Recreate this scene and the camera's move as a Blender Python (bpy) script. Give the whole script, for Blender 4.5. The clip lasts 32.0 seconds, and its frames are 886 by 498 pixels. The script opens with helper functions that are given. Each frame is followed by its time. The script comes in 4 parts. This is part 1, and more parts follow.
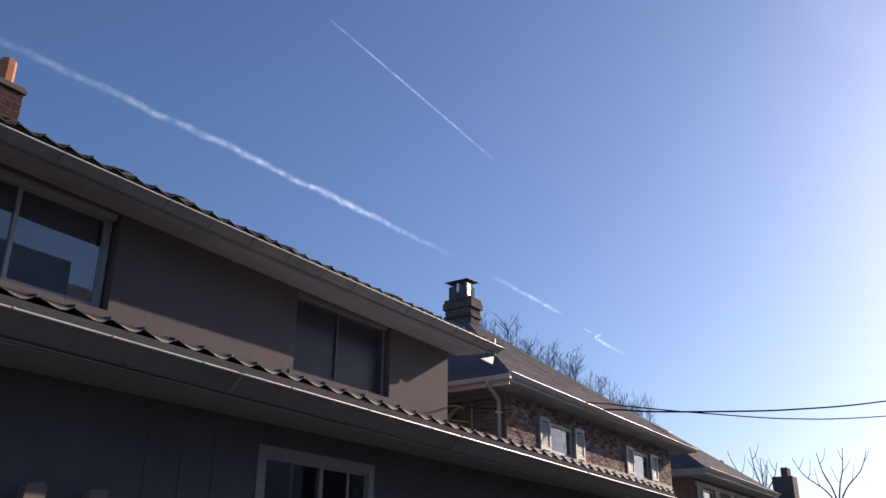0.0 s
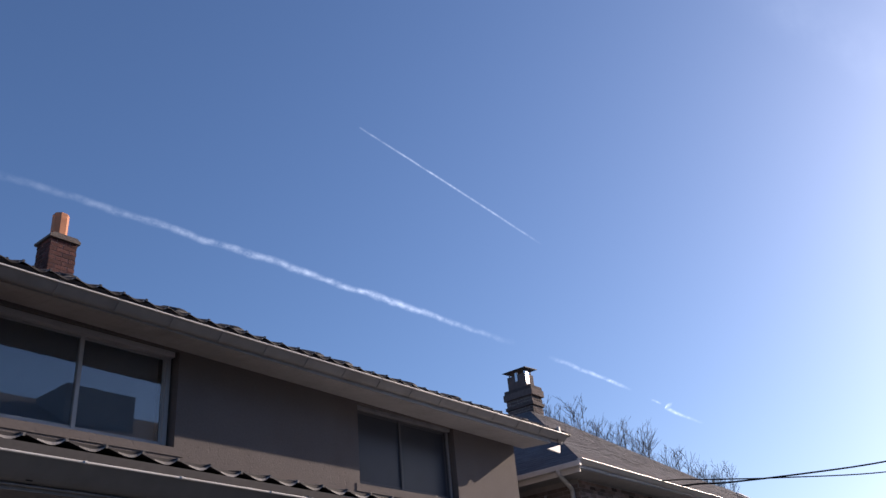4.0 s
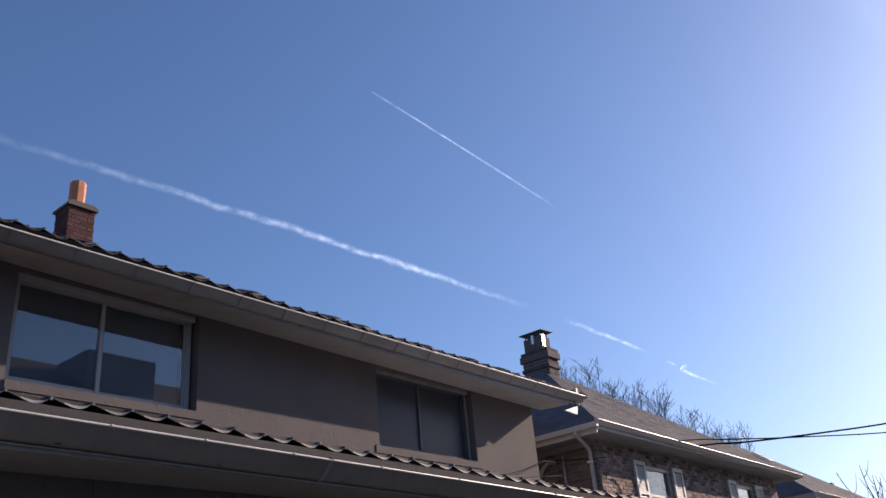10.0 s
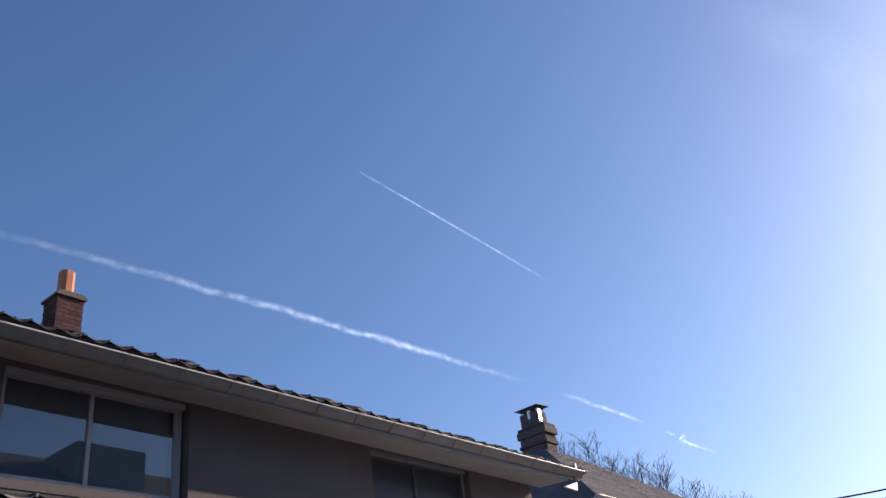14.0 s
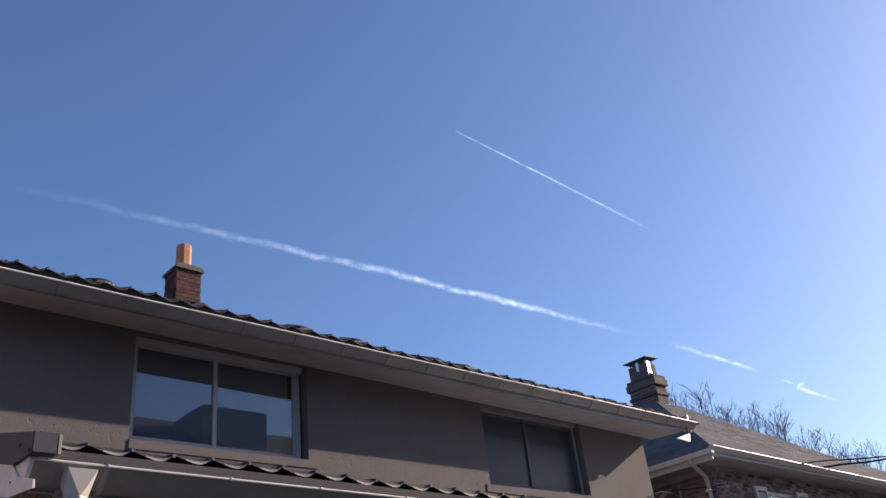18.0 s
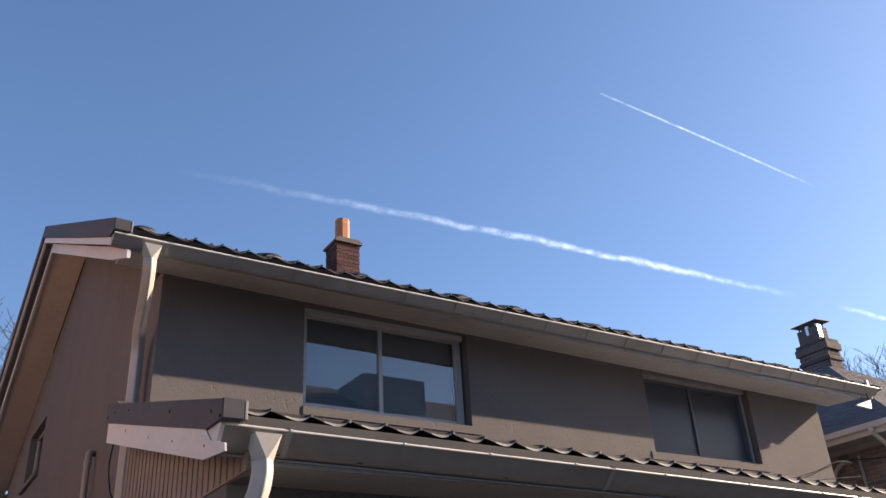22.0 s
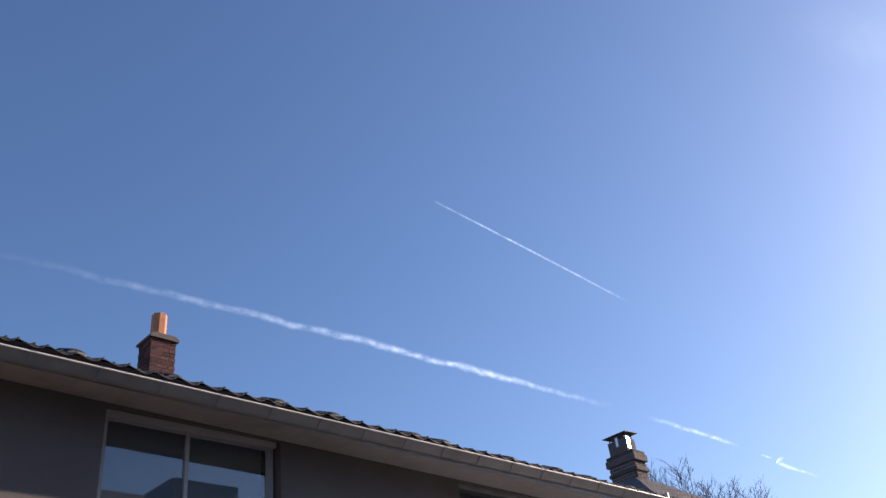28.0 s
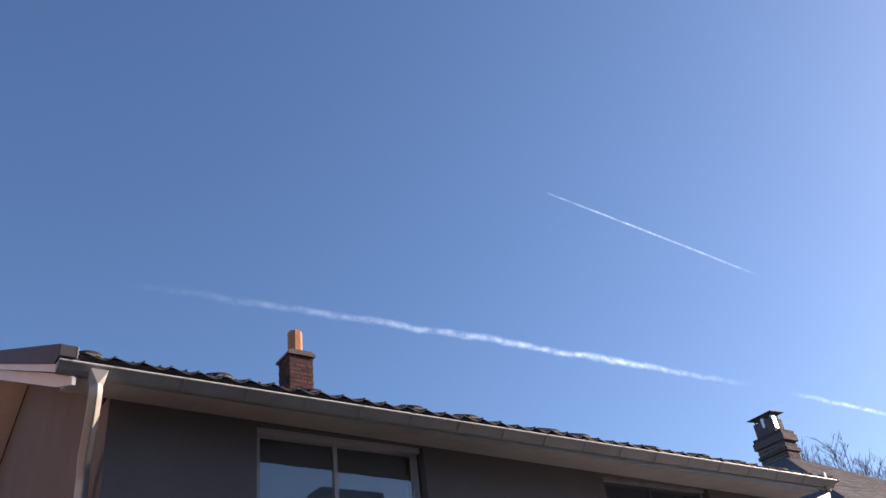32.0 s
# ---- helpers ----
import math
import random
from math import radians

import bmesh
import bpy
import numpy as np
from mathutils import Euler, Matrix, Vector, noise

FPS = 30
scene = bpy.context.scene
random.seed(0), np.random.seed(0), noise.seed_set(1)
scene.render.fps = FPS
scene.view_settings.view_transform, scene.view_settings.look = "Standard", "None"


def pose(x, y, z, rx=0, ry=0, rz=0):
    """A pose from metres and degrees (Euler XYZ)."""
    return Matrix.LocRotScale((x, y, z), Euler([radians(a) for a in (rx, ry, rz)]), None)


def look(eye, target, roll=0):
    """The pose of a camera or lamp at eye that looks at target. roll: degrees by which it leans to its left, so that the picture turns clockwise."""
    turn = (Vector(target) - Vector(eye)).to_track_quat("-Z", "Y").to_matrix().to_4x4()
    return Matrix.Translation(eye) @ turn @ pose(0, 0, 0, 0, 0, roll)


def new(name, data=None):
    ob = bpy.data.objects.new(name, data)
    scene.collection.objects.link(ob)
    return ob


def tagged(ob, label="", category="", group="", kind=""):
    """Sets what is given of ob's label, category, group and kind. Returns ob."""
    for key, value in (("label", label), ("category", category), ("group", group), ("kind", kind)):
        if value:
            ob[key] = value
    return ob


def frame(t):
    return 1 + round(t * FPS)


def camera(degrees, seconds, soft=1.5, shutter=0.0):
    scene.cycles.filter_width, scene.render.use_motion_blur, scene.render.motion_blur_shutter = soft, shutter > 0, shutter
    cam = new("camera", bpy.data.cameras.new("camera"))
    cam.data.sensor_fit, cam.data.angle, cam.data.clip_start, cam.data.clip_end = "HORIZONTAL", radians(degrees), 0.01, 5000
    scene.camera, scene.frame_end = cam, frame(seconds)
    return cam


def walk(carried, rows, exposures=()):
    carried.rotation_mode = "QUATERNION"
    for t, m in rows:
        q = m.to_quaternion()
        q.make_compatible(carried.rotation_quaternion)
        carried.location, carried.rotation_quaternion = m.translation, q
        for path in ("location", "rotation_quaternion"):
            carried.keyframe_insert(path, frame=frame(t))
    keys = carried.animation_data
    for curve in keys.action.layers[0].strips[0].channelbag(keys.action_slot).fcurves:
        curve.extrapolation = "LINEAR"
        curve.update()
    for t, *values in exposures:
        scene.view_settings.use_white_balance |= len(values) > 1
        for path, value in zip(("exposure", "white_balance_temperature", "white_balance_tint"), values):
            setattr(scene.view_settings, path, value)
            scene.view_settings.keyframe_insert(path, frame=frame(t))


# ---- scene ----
cam = camera(54.5, 32.0)
PATH = [
    (0, (0.145, -7.282, 1.557), (1.691, -6.250, 2.295), 0.42),
    (0.5, (0.136, -7.286, 1.556), (1.680, -6.251, 2.294), 0.14),
    (1, (0.123, -7.286, 1.561), (1.658, -6.244, 2.309), -0.34),
    (1.5, (0.110, -7.285, 1.586), (1.626, -6.233, 2.357), -1.51),
    (2, (0.075, -7.312, 1.598), (1.535, -6.252, 2.460), -3.40),
    (2.5, (0.062, -7.362, 1.608), (1.503, -6.311, 2.514), -4.98),
    (4.5, (0.041, -7.420, 1.590), (1.450, -6.351, 2.524), -5.47),
    (5, (0.029, -7.405, 1.591), (1.451, -6.325, 2.492), -5.58),
    (5.5, (0.021, -7.412, 1.603), (1.444, -6.327, 2.496), -6.21),
    (6, (0.018, -7.398, 1.604), (1.440, -6.312, 2.497), -6.43),
    (6.5, (0.025, -7.401, 1.597), (1.447, -6.311, 2.485), -6.71),
    (7, (0.036, -7.385, 1.597), (1.464, -6.298, 2.479), -6.80),
    (7.5, (0.027, -7.404, 1.598), (1.458, -6.311, 2.468), -6.75),
    (8, (0.044, -7.386, 1.591), (1.476, -6.285, 2.451), -6.62),
    (8.5, (0.057, -7.372, 1.574), (1.494, -6.262, 2.413), -6.18),
    (9, (0.050, -7.382, 1.567), (1.495, -6.258, 2.374), -5.53),
    (9.5, (0.055, -7.377, 1.576), (1.501, -6.249, 2.375), -5.26),
    (10, (0.035, -7.393, 1.590), (1.451, -6.273, 2.452), -5.49),
    (10.5, (0.010, -7.418, 1.590), (1.369, -6.335, 2.579), -5.31),
    (11, (0.031, -7.373, 1.609), (1.355, -6.336, 2.690), -5.26),
    (11.5, (0.034, -7.362, 1.612), (1.355, -6.355, 2.725), -5.65),
    (12, (0.036, -7.340, 1.616), (1.372, -6.330, 2.710), -6.03),
    (12.5, (0.042, -7.351, 1.613), (1.393, -6.333, 2.679), -6.19),
    (13, (0.032, -7.377, 1.600), (1.387, -6.345, 2.647), -5.94),
    (13.5, (0.030, -7.363, 1.614), (1.403, -6.331, 2.639), -5.88),
    (14, (0.044, -7.393, 1.601), (1.421, -6.356, 2.616), -8.09),
    (14.5, (0.035, -7.399, 1.614), (1.395, -6.344, 2.631), -8.79),
    (16.5, (0.019, -7.419, 1.626), (1.309, -6.243, 2.602), -8.78),
    (17, (-0.008, -7.452, 1.625), (1.264, -6.247, 2.589), -8.11),
    (17.5, (-0.015, -7.454, 1.583), (1.242, -6.231, 2.546), -7.39),
    (18, (-0.013, -7.448, 1.581), (1.228, -6.205, 2.537), -6.93),
    (18.5, (-0.018, -7.424, 1.593), (1.211, -6.165, 2.545), -6.34),
    (19, (-0.027, -7.414, 1.599), (1.186, -6.137, 2.547), -5.89),
    (19.5, (-0.036, -7.409, 1.605), (1.159, -6.116, 2.554), -5.57),
    (20, (-0.043, -7.390, 1.607), (1.129, -6.078, 2.559), -5.32),
    (20.5, (-0.070, -7.429, 1.618), (1.054, -6.073, 2.566), -6.80),
    (21, (-0.075, -7.413, 1.615), (0.976, -5.999, 2.561), -7.25),
    (21.5, (-0.061, -7.375, 1.606), (0.946, -5.924, 2.543), -5.50),
    (22, (-0.056, -7.355, 1.599), (0.929, -5.877, 2.518), -3.59),
    (22.5, (-0.058, -7.354, 1.599), (0.914, -5.860, 2.505), -3.01),
    (23, (-0.080, -7.380, 1.581), (0.884, -5.875, 2.478), -2.81),
    (23.5, (-0.070, -7.357, 1.592), (0.889, -5.843, 2.480), -2.71),
    (24, (-0.070, -7.330, 1.591), (0.887, -5.814, 2.477), -2.61),
    (24.5, (-0.079, -7.335, 1.591), (0.875, -5.816, 2.476), -2.34),
    (26.5, (-0.094, -7.390, 1.691), (0.943, -6.096, 2.808), -9.01),
    (27, (-0.060, -7.383, 1.696), (0.976, -6.198, 2.930), -11.72),
    (27.5, (-0.026, -7.387, 1.673), (1.081, -6.234, 2.875), -9.67),
    (28, (-0.010, -7.431, 1.626), (1.222, -6.293, 2.715), -7.45),
    (28.5, (0.034, -7.412, 1.594), (1.363, -6.303, 2.596), -7.14),
    (29, (0.009, -7.402, 1.605), (1.408, -6.317, 2.536), -7.52),
    (29.5, (0.000, -7.397, 1.613), (1.374, -6.281, 2.543), -8.06),
    (30, (-0.023, -7.420, 1.641), (1.280, -6.241, 2.594), -7.63),
    (30.5, (-0.037, -7.406, 1.626), (1.194, -6.164, 2.598), -7.40),
    (31, (-0.058, -7.401, 1.614), (1.106, -6.108, 2.601), -6.55),
    (31.5, (-0.055, -7.392, 1.626), (1.050, -6.063, 2.633), -6.28),
    (32, (-0.074, -7.439, 1.645), (0.949, -6.130, 2.758), -7.97),
]
EXPOSURES = [(0.0, 1.10, 6000, 19), (2.0, 1.18, 5950, 18), (9.0, 1.33, 5980, 19), (14.0, 1.40, 5980, 18), (19.0, 1.67, 6150, 17), (23.0, 2.04, 6550, 14), (25.5, 1.91, 6400, 15), (28.0, 1.58, 6150, 17), (30.0, 1.47, 6020, 18), (32.0, 1.70, 6250, 17)]

walk(cam, [(t, look(eye, target, roll)) for t, eye, target, roll in PATH], EXPOSURES)

# ---- world and sun ----
SUN = Vector((3.57, -1.0, 1.46)).normalized()
world = bpy.data.worlds.new("sky")
scene.world = world
world.use_nodes = True
wn = world.node_tree
sky = wn.nodes.new("ShaderNodeTexSky")
sky.sky_type = "NISHITA"
sky.sun_disc = False
sky.sun_elevation = math.asin(SUN.z)
sky.sun_rotation = math.atan2(SUN.x, SUN.y)
sky.altitude, sky.air_density, sky.dust_density, sky.ozone_density = 100, 1.0, 1.2, 4.4
wn.links.new(sky.outputs[0], wn.nodes["Background"].inputs[0])
wn.nodes["Background"].inputs[1].default_value = 0.055
lamp = bpy.data.lights.new("sun", "SUN")
lamp.energy, lamp.angle, lamp.color = 3.3, radians(0.5), (1.0, 0.80, 0.58)
sun = new("sun", lamp)
sun.matrix_world = look(SUN * 50, (0, 0, 0))


# ---- materials ----
def material(name, base, rough=0.6, metal=0.0, vary=0.12, scale=6.0, fine=60.0, bump=0.0, bump_scale=80.0, spec=0.5, island=0.0, dirt=None, stretch=(1, 1, 1), pits=0.0):
    """A surface with a base colour, slow stains, fine grain and fine relief."""
    m = bpy.data.materials.new(name)
    m.use_nodes = True
    t = m.node_tree
    b = t.nodes["Principled BSDF"]
    N, L = t.nodes.new, t.links.new
    co = N("ShaderNodeTexCoord")
    mp = N("ShaderNodeMapping")
    mp.inputs["Scale"].default_value = stretch
    geo = N("ShaderNodeNewGeometry")
    L(geo.outputs["Position"], mp.inputs[0])
    n1, n2 = N("ShaderNodeTexNoise"), N("ShaderNodeTexNoise")
    n1.inputs["Scale"].default_value, n1.inputs["Detail"].default_value = scale, 5
    n2.inputs["Scale"].default_value, n2.inputs["Detail"].default_value = fine, 3
    L(mp.outputs[0], n1.inputs["Vector"])
    L(mp.outputs[0], n2.inputs["Vector"])
    add = N("ShaderNodeMath")
    add.operation = "ADD"
    L(n1.outputs[0], add.inputs[0])
    L(n2.outputs[0], add.inputs[1])
    rng = N("ShaderNodeMapRange")
    rng.inputs["From Min"].default_value, rng.inputs["From Max"].default_value = 0.65, 1.35
    rng.inputs["To Min"].default_value, rng.inputs["To Max"].default_value = 1 - vary, 1 + vary
    L(add.outputs[0], rng.inputs[0])
    value = rng.outputs[0]
    if island:
        info = N("ShaderNodeObjectInfo")
        r2 = N("ShaderNodeMapRange")
        r2.inputs["To Min"].default_value, r2.inputs["To Max"].default_value = 1 - island, 1 + island
        mix = N("ShaderNodeMath")
        mix.operation = "ADD"
        L(info.outputs["Random"], mix.inputs[0])
        L(geo.outputs["Random Per Island"], mix.inputs[1])
        fr = N("ShaderNodeMath")
        fr.operation = "FRACT"
        L(mix.outputs[0], fr.inputs[0])
        L(fr.outputs[0], r2.inputs[0])
        mul = N("ShaderNodeMath")
        mul.operation = "MULTIPLY"
        L(value, mul.inputs[0])
        L(r2.outputs[0], mul.inputs[1])
        value = mul.outputs[0]
    col = N("ShaderNodeVectorMath")
    col.operation = "SCALE"
    col.inputs[0].default_value = base
    L(value, col.inputs["Scale"])
    colour = col.outputs[0]
    if dirt:
        d = N("ShaderNodeTexNoise")
        d.inputs["Scale"].default_value, d.inputs["Detail"].default_value = dirt[1], 8
        L(mp.outputs[0], d.inputs["Vector"])
        dr = N("ShaderNodeMapRange")
        dr.inputs["From Min"].default_value, dr.inputs["From Max"].default_value = 0.52, 0.72
        dr.inputs["To Max"].default_value = dirt[2]
        L(d.outputs[0], dr.inputs[0])
        mx = N("ShaderNodeMix")
        mx.data_type = "RGBA"
        L(dr.outputs[0], mx.inputs[0])
        L(colour, mx.inputs[6])
        mx.inputs[7].default_value = (*dirt[0], 1)
        colour = mx.outputs[2]
    L(colour, b.inputs["Base Color"])
    b.inputs["Roughness"].default_value, b.inputs["Metallic"].default_value = rough, metal
    b.inputs["Specular IOR Level"].default_value = spec
    if bump:
        n3 = N("ShaderNodeTexNoise")
        n3.inputs["Scale"].default_value, n3.inputs["Detail"].default_value = bump_scale, 6
        L(mp.outputs[0], n3.inputs["Vector"])
        bp = N("ShaderNodeBump")
        bp.inputs["Strength"].default_value, bp.inputs["Distance"].default_value = bump, 0.02
        height = n3.outputs[0]
        if pits:
            n4 = N("ShaderNodeTexNoise")
            n4.inputs["Scale"].default_value, n4.inputs["Detail"].default_value = 17, 4
            L(mp.outputs[0], n4.inputs["Vector"])
            pr = N("ShaderNodeMapRange")
            pr.inputs["From Min"].default_value, pr.inputs["From Max"].default_value = 0.60, 0.68
            pr.inputs["To Max"].default_value = -pits
            L(n4.outputs[0], pr.inputs[0])
            sm = N("ShaderNodeMath")
            sm.operation = "ADD"
            L(height, sm.inputs[0])
            L(pr.outputs[0], sm.inputs[1])
            height = sm.outputs[0]
        L(height, bp.inputs["Height"])
        L(bp.outputs[0], b.inputs["Normal"])
    return m


STUCCO = material("tan stucco", (0.134, 0.121, 0.120), 0.92, vary=0.10, scale=1.3, fine=45, bump=0.24, bump_scale=95, pits=0.8, spec=0.2, dirt=((0.110, 0.093, 0.088), 2.2, 0.35))
DARK_STUCCO = material("dark porch siding", (0.108, 0.104, 0.110), 0.85, vary=0.15, scale=3, bump=0.3, bump_scale=60, spec=0.2)
METAL_PAINT = material("grey-beige painted gutter", (0.245, 0.239, 0.236), 0.55, vary=0.09, scale=1.5, fine=9, spec=0.3, dirt=((0.15, 0.138, 0.130), 2.2, 0.5))
SOFFIT = material("grey soffit", (0.30, 0.292, 0.292), 0.6, vary=0.12, scale=2, fine=14, dirt=((0.20, 0.188, 0.182), 2.5, 0.45))
PORCH_SOFFIT = material("brown porch soffit", (0.235, 0.218, 0.214), 0.7, vary=0.15, scale=3, fine=25, spec=0.3, dirt=((0.18, 0.16, 0.15), 1.5, 0.5))
WHITE = material("white painted board", (0.55, 0.53, 0.52), 0.55, vary=0.07, scale=2, fine=20, dirt=((0.45, 0.42, 0.4), 4.0, 0.3))
FRAME = material("window frame", (0.38, 0.376, 0.384), 0.45, vary=0.06, scale=3)
TILE = material("dark glazed tile", (0.036, 0.034, 0.036), 0.7, spec=0.12, vary=0.18, scale=2.5, fine=30, bump=0.12, bump_scale=120, island=0.18)
RAKE = material("tan rake soffit", (0.52, 0.44, 0.395), 0.75, vary=0.1, scale=2, fine=20, spec=0.2)
TRIM = material("dark grey metal trim", (0.052, 0.052, 0.062), 0.7, spec=0.3, vary=0.10, scale=1.5, fine=12, dirt=((0.08, 0.077, 0.082), 3.5, 0.35))
# Paler than the gutter paint: the sun's glint is in the colour.
LIT_RIM = material("rim coloured as sunlit", (0.56, 0.55, 0.54), 0.40, vary=0.12, scale=3, fine=25, dirt=((0.36, 0.34, 0.32), 6.0, 0.5))
PORCH_GUTTER = material("stained brown gutter", (0.195, 0.178, 0.170), 0.55, vary=0.12, scale=1.5, fine=9, spec=0.3, dirt=((0.115, 0.098, 0.088), 1.8, 0.55))
EAVE_SOFFIT = material("pale eave soffit", (0.36, 0.354, 0.354), 0.6, vary=0.12, scale=2, fine=14, dirt=((0.24, 0.228, 0.22), 2.5, 0.5))
DOWNPIPE = material("pale beige downspout", (0.40, 0.385, 0.368), 0.5, vary=0.10, scale=2.0, fine=12, spec=0.35, dirt=((0.26, 0.24, 0.225), 2.5, 0.45))
APRON = material("brown-grey metal apron", (0.145, 0.134, 0.130), 0.6, vary=0.12, scale=2, fine=20, spec=0.3, dirt=((0.13, 0.118, 0.11), 3.0, 0.5))
# Paler than the tile: the lip's sun glint is put into this grey.
LIT_LIP = material("tile edge grey as sunlit", (0.20, 0.192, 0.188), 0.7, vary=0.3, scale=9, fine=60, bump=0.2, bump_scale=60, spec=0.3, island=0.25)
# Copy of FRAME with the second window's dimness put into the colour.
DIM_FRAME = material("dimmed window frame", (0.075, 0.078, 0.090), 0.55, vary=0.08, scale=3)
POST = material("sunlit lower part of tan porch post", (0.20, 0.165, 0.145), 0.7, vary=0.12, scale=3, spec=0.2)
# A tone between FRAME and DIM_FRAME, for one head board and stile.
MID_FRAME = material("mid grey window frame", (0.20, 0.20, 0.21), 0.55, vary=0.12, scale=4, dirt=((0.12, 0.12, 0.125), 5.0, 0.5))
DOOR_FRAME = material("brown door frame", (0.27, 0.255, 0.252), 0.5, vary=0.06, scale=3)
BRICK_RED = material("dark red brick", (0.088, 0.040, 0.036), 0.9, vary=0.24, scale=9, fine=70, bump=0.5, bump_scale=90, spec=0.2, island=0.4)
MORTAR = material("mortar", (0.34, 0.315, 0.30), 0.95, vary=0.15, scale=8, bump=0.5, bump_scale=120, spec=0.1)
CEMENT = material("cement cap", (0.14, 0.12, 0.11), 0.9, vary=0.15, scale=5, bump=0.4, bump_scale=50, spec=0.2)
CLAY = material("orange clay", (0.44, 0.20, 0.112), 0.8, vary=0.16, scale=6, fine=40, bump=0.2, bump_scale=40, spec=0.25, dirt=((0.30, 0.13, 0.08), 5.0, 0.5))
BRICK_TAN = material("mottled brick", (0.245, 0.182, 0.162), 0.9, vary=0.25, scale=9, fine=70, bump=0.4, bump_scale=90, spec=0.2, island=0.6)
BRICK_DARK = material("brown brick", (0.19, 0.152, 0.143), 0.9, vary=0.25, scale=9, fine=70, bump=0.4, bump_scale=90, spec=0.2, island=0.28)
SHINGLE = material("grey asphalt shingle", (0.135, 0.131, 0.139), 0.92, vary=0.2, scale=2, fine=60, bump=0.5, bump_scale=150, spec=0.15, island=0.10)
EAVE_PAINT = material("cream painted eave", (0.50, 0.48, 0.46), 0.5, vary=0.07, scale=2, fine=15, dirt=((0.4, 0.37, 0.33), 2.5, 0.35))
SHUTTER = material("pale shutter", (0.58, 0.56, 0.54), 0.6, vary=0.06, scale=5)
CURTAIN = material("pale curtain", (0.36, 0.355, 0.34), 0.9, vary=0.1, scale=4, spec=0.1)
BLIND = material("grey blind", (0.36, 0.375, 0.42), 0.8, vary=0.08, scale=4, spec=0.2)
# Likewise a copy of BLIND, its dimness put into the colour.
DIM_BLIND = material("dimmed blue-grey blind", (0.06, 0.07, 0.088), 0.8, vary=0.08, scale=4, spec=0.2)
CHIMNEY_BRICK = material("dark weathered brick", (0.105, 0.085, 0.082), 0.9, vary=0.25, scale=9, fine=70, bump=0.5, bump_scale=90, spec=0.2, island=0.45)
# Near-black: the shade of unlit interiors is put into this colour.
ROOM_SHADE = material("unlit room shade", (0.03, 0.03, 0.033), 0.9, vary=0.1, scale=2)
BARK = material("bark", (0.10, 0.092, 0.092), 0.9, vary=0.25, scale=12, bump=0.3, spec=0.15)
CABLE = material("black cable", (0.018, 0.018, 0.02), 0.9, spec=0.1, vary=0.1, scale=10)
STEEL = material("galvanised steel", (0.62, 0.63, 0.65), 0.32, metal=0.9, vary=0.1, scale=6)
PIPE = material("tan plastic pipe", (0.25, 0.212, 0.195), 0.5, vary=0.08, scale=5)
SIDING = material("tan slat siding", (0.215, 0.160, 0.132), 0.7, vary=0.1, scale=3, fine=30, spec=0.3)
# Wall colour picked to throw warm light back at the gable.
WARM_BOUNCE = material("warm pale bounce wall", (0.56, 0.38, 0.29), 0.9, vary=0.1, scale=2, bump=0.2, bump_scale=60, spec=0.2)
GREY_RENDER = material("grey rendered wall", (0.30, 0.30, 0.315), 0.9, vary=0.15, scale=1.5, spec=0.2)
GROUND = material("lawn and paving", (0.078, 0.091, 0.100), 0.95, vary=0.3, scale=0.6, fine=8, bump=0.3, bump_scale=20, spec=0.15)


def glass_material(name, ior, tint, rough=0.04):
    m = bpy.data.materials.new(name)
    m.use_nodes = True
    b = m.node_tree.nodes["Principled BSDF"]
    b.inputs["Base Color"].default_value = (*tint, 1)
    b.inputs["Transmission Weight"].default_value = 1.0
    b.inputs["Roughness"].default_value = rough
    b.inputs["IOR"].default_value = ior
    return m


GLASS = glass_material("window glass", 1.8, (0.75, 0.8, 0.82), 0.012)
DULL_GLASS = glass_material("dull window glass", 1.4, (0.7, 0.74, 0.76), 0.08)
SCREEN = material("dark insect screen", (0.030, 0.036, 0.052), 0.38, vary=0.1, scale=3, fine=90, spec=0.45)


# ---- building helpers ----
def thing(name, label, category, at=(0, 0, 0), group="", kind=""):
    ob = new(name)
    ob.location = at
    return tagged(ob, label, category, group, kind)


def part(name, bm, mat, parent=None, label="", smooth=False, kind=""):
    me = bpy.data.meshes.new(name)
    bm.normal_update()
    if smooth:
        for f in bm.faces:
            f.smooth = True
    bm.to_mesh(me)
    bm.free()
    me.materials.append(mat)
    ob = new(name, me)
    if parent is not None:
        ob.parent = parent
        if parent.parent is None:
            ob.matrix_parent_inverse = Matrix.Translation(-parent.location)
    return tagged(ob, label, kind=kind)


def box(x0, x1, y0, y1, z0, z1, bevel=0.0, bm=None):
    bm = bm or bmesh.new()
    v = [bm.verts.new((x, y, z)) for x in (x0, x1) for y in (y0, y1) for z in (z0, z1)]
    fs = [bm.faces.new([v[i] for i in q]) for q in ((0, 1, 3, 2), (4, 6, 7, 5), (0, 4, 5, 1), (2, 3, 7, 6), (0, 2, 6, 4), (1, 5, 7, 3))]
    if bevel:
        edges = {e for f in fs for e in f.edges}
        bmesh.ops.bevel(bm, geom=list(edges), offset=bevel, segments=2, affect="EDGES", profile=0.5)
    return bm


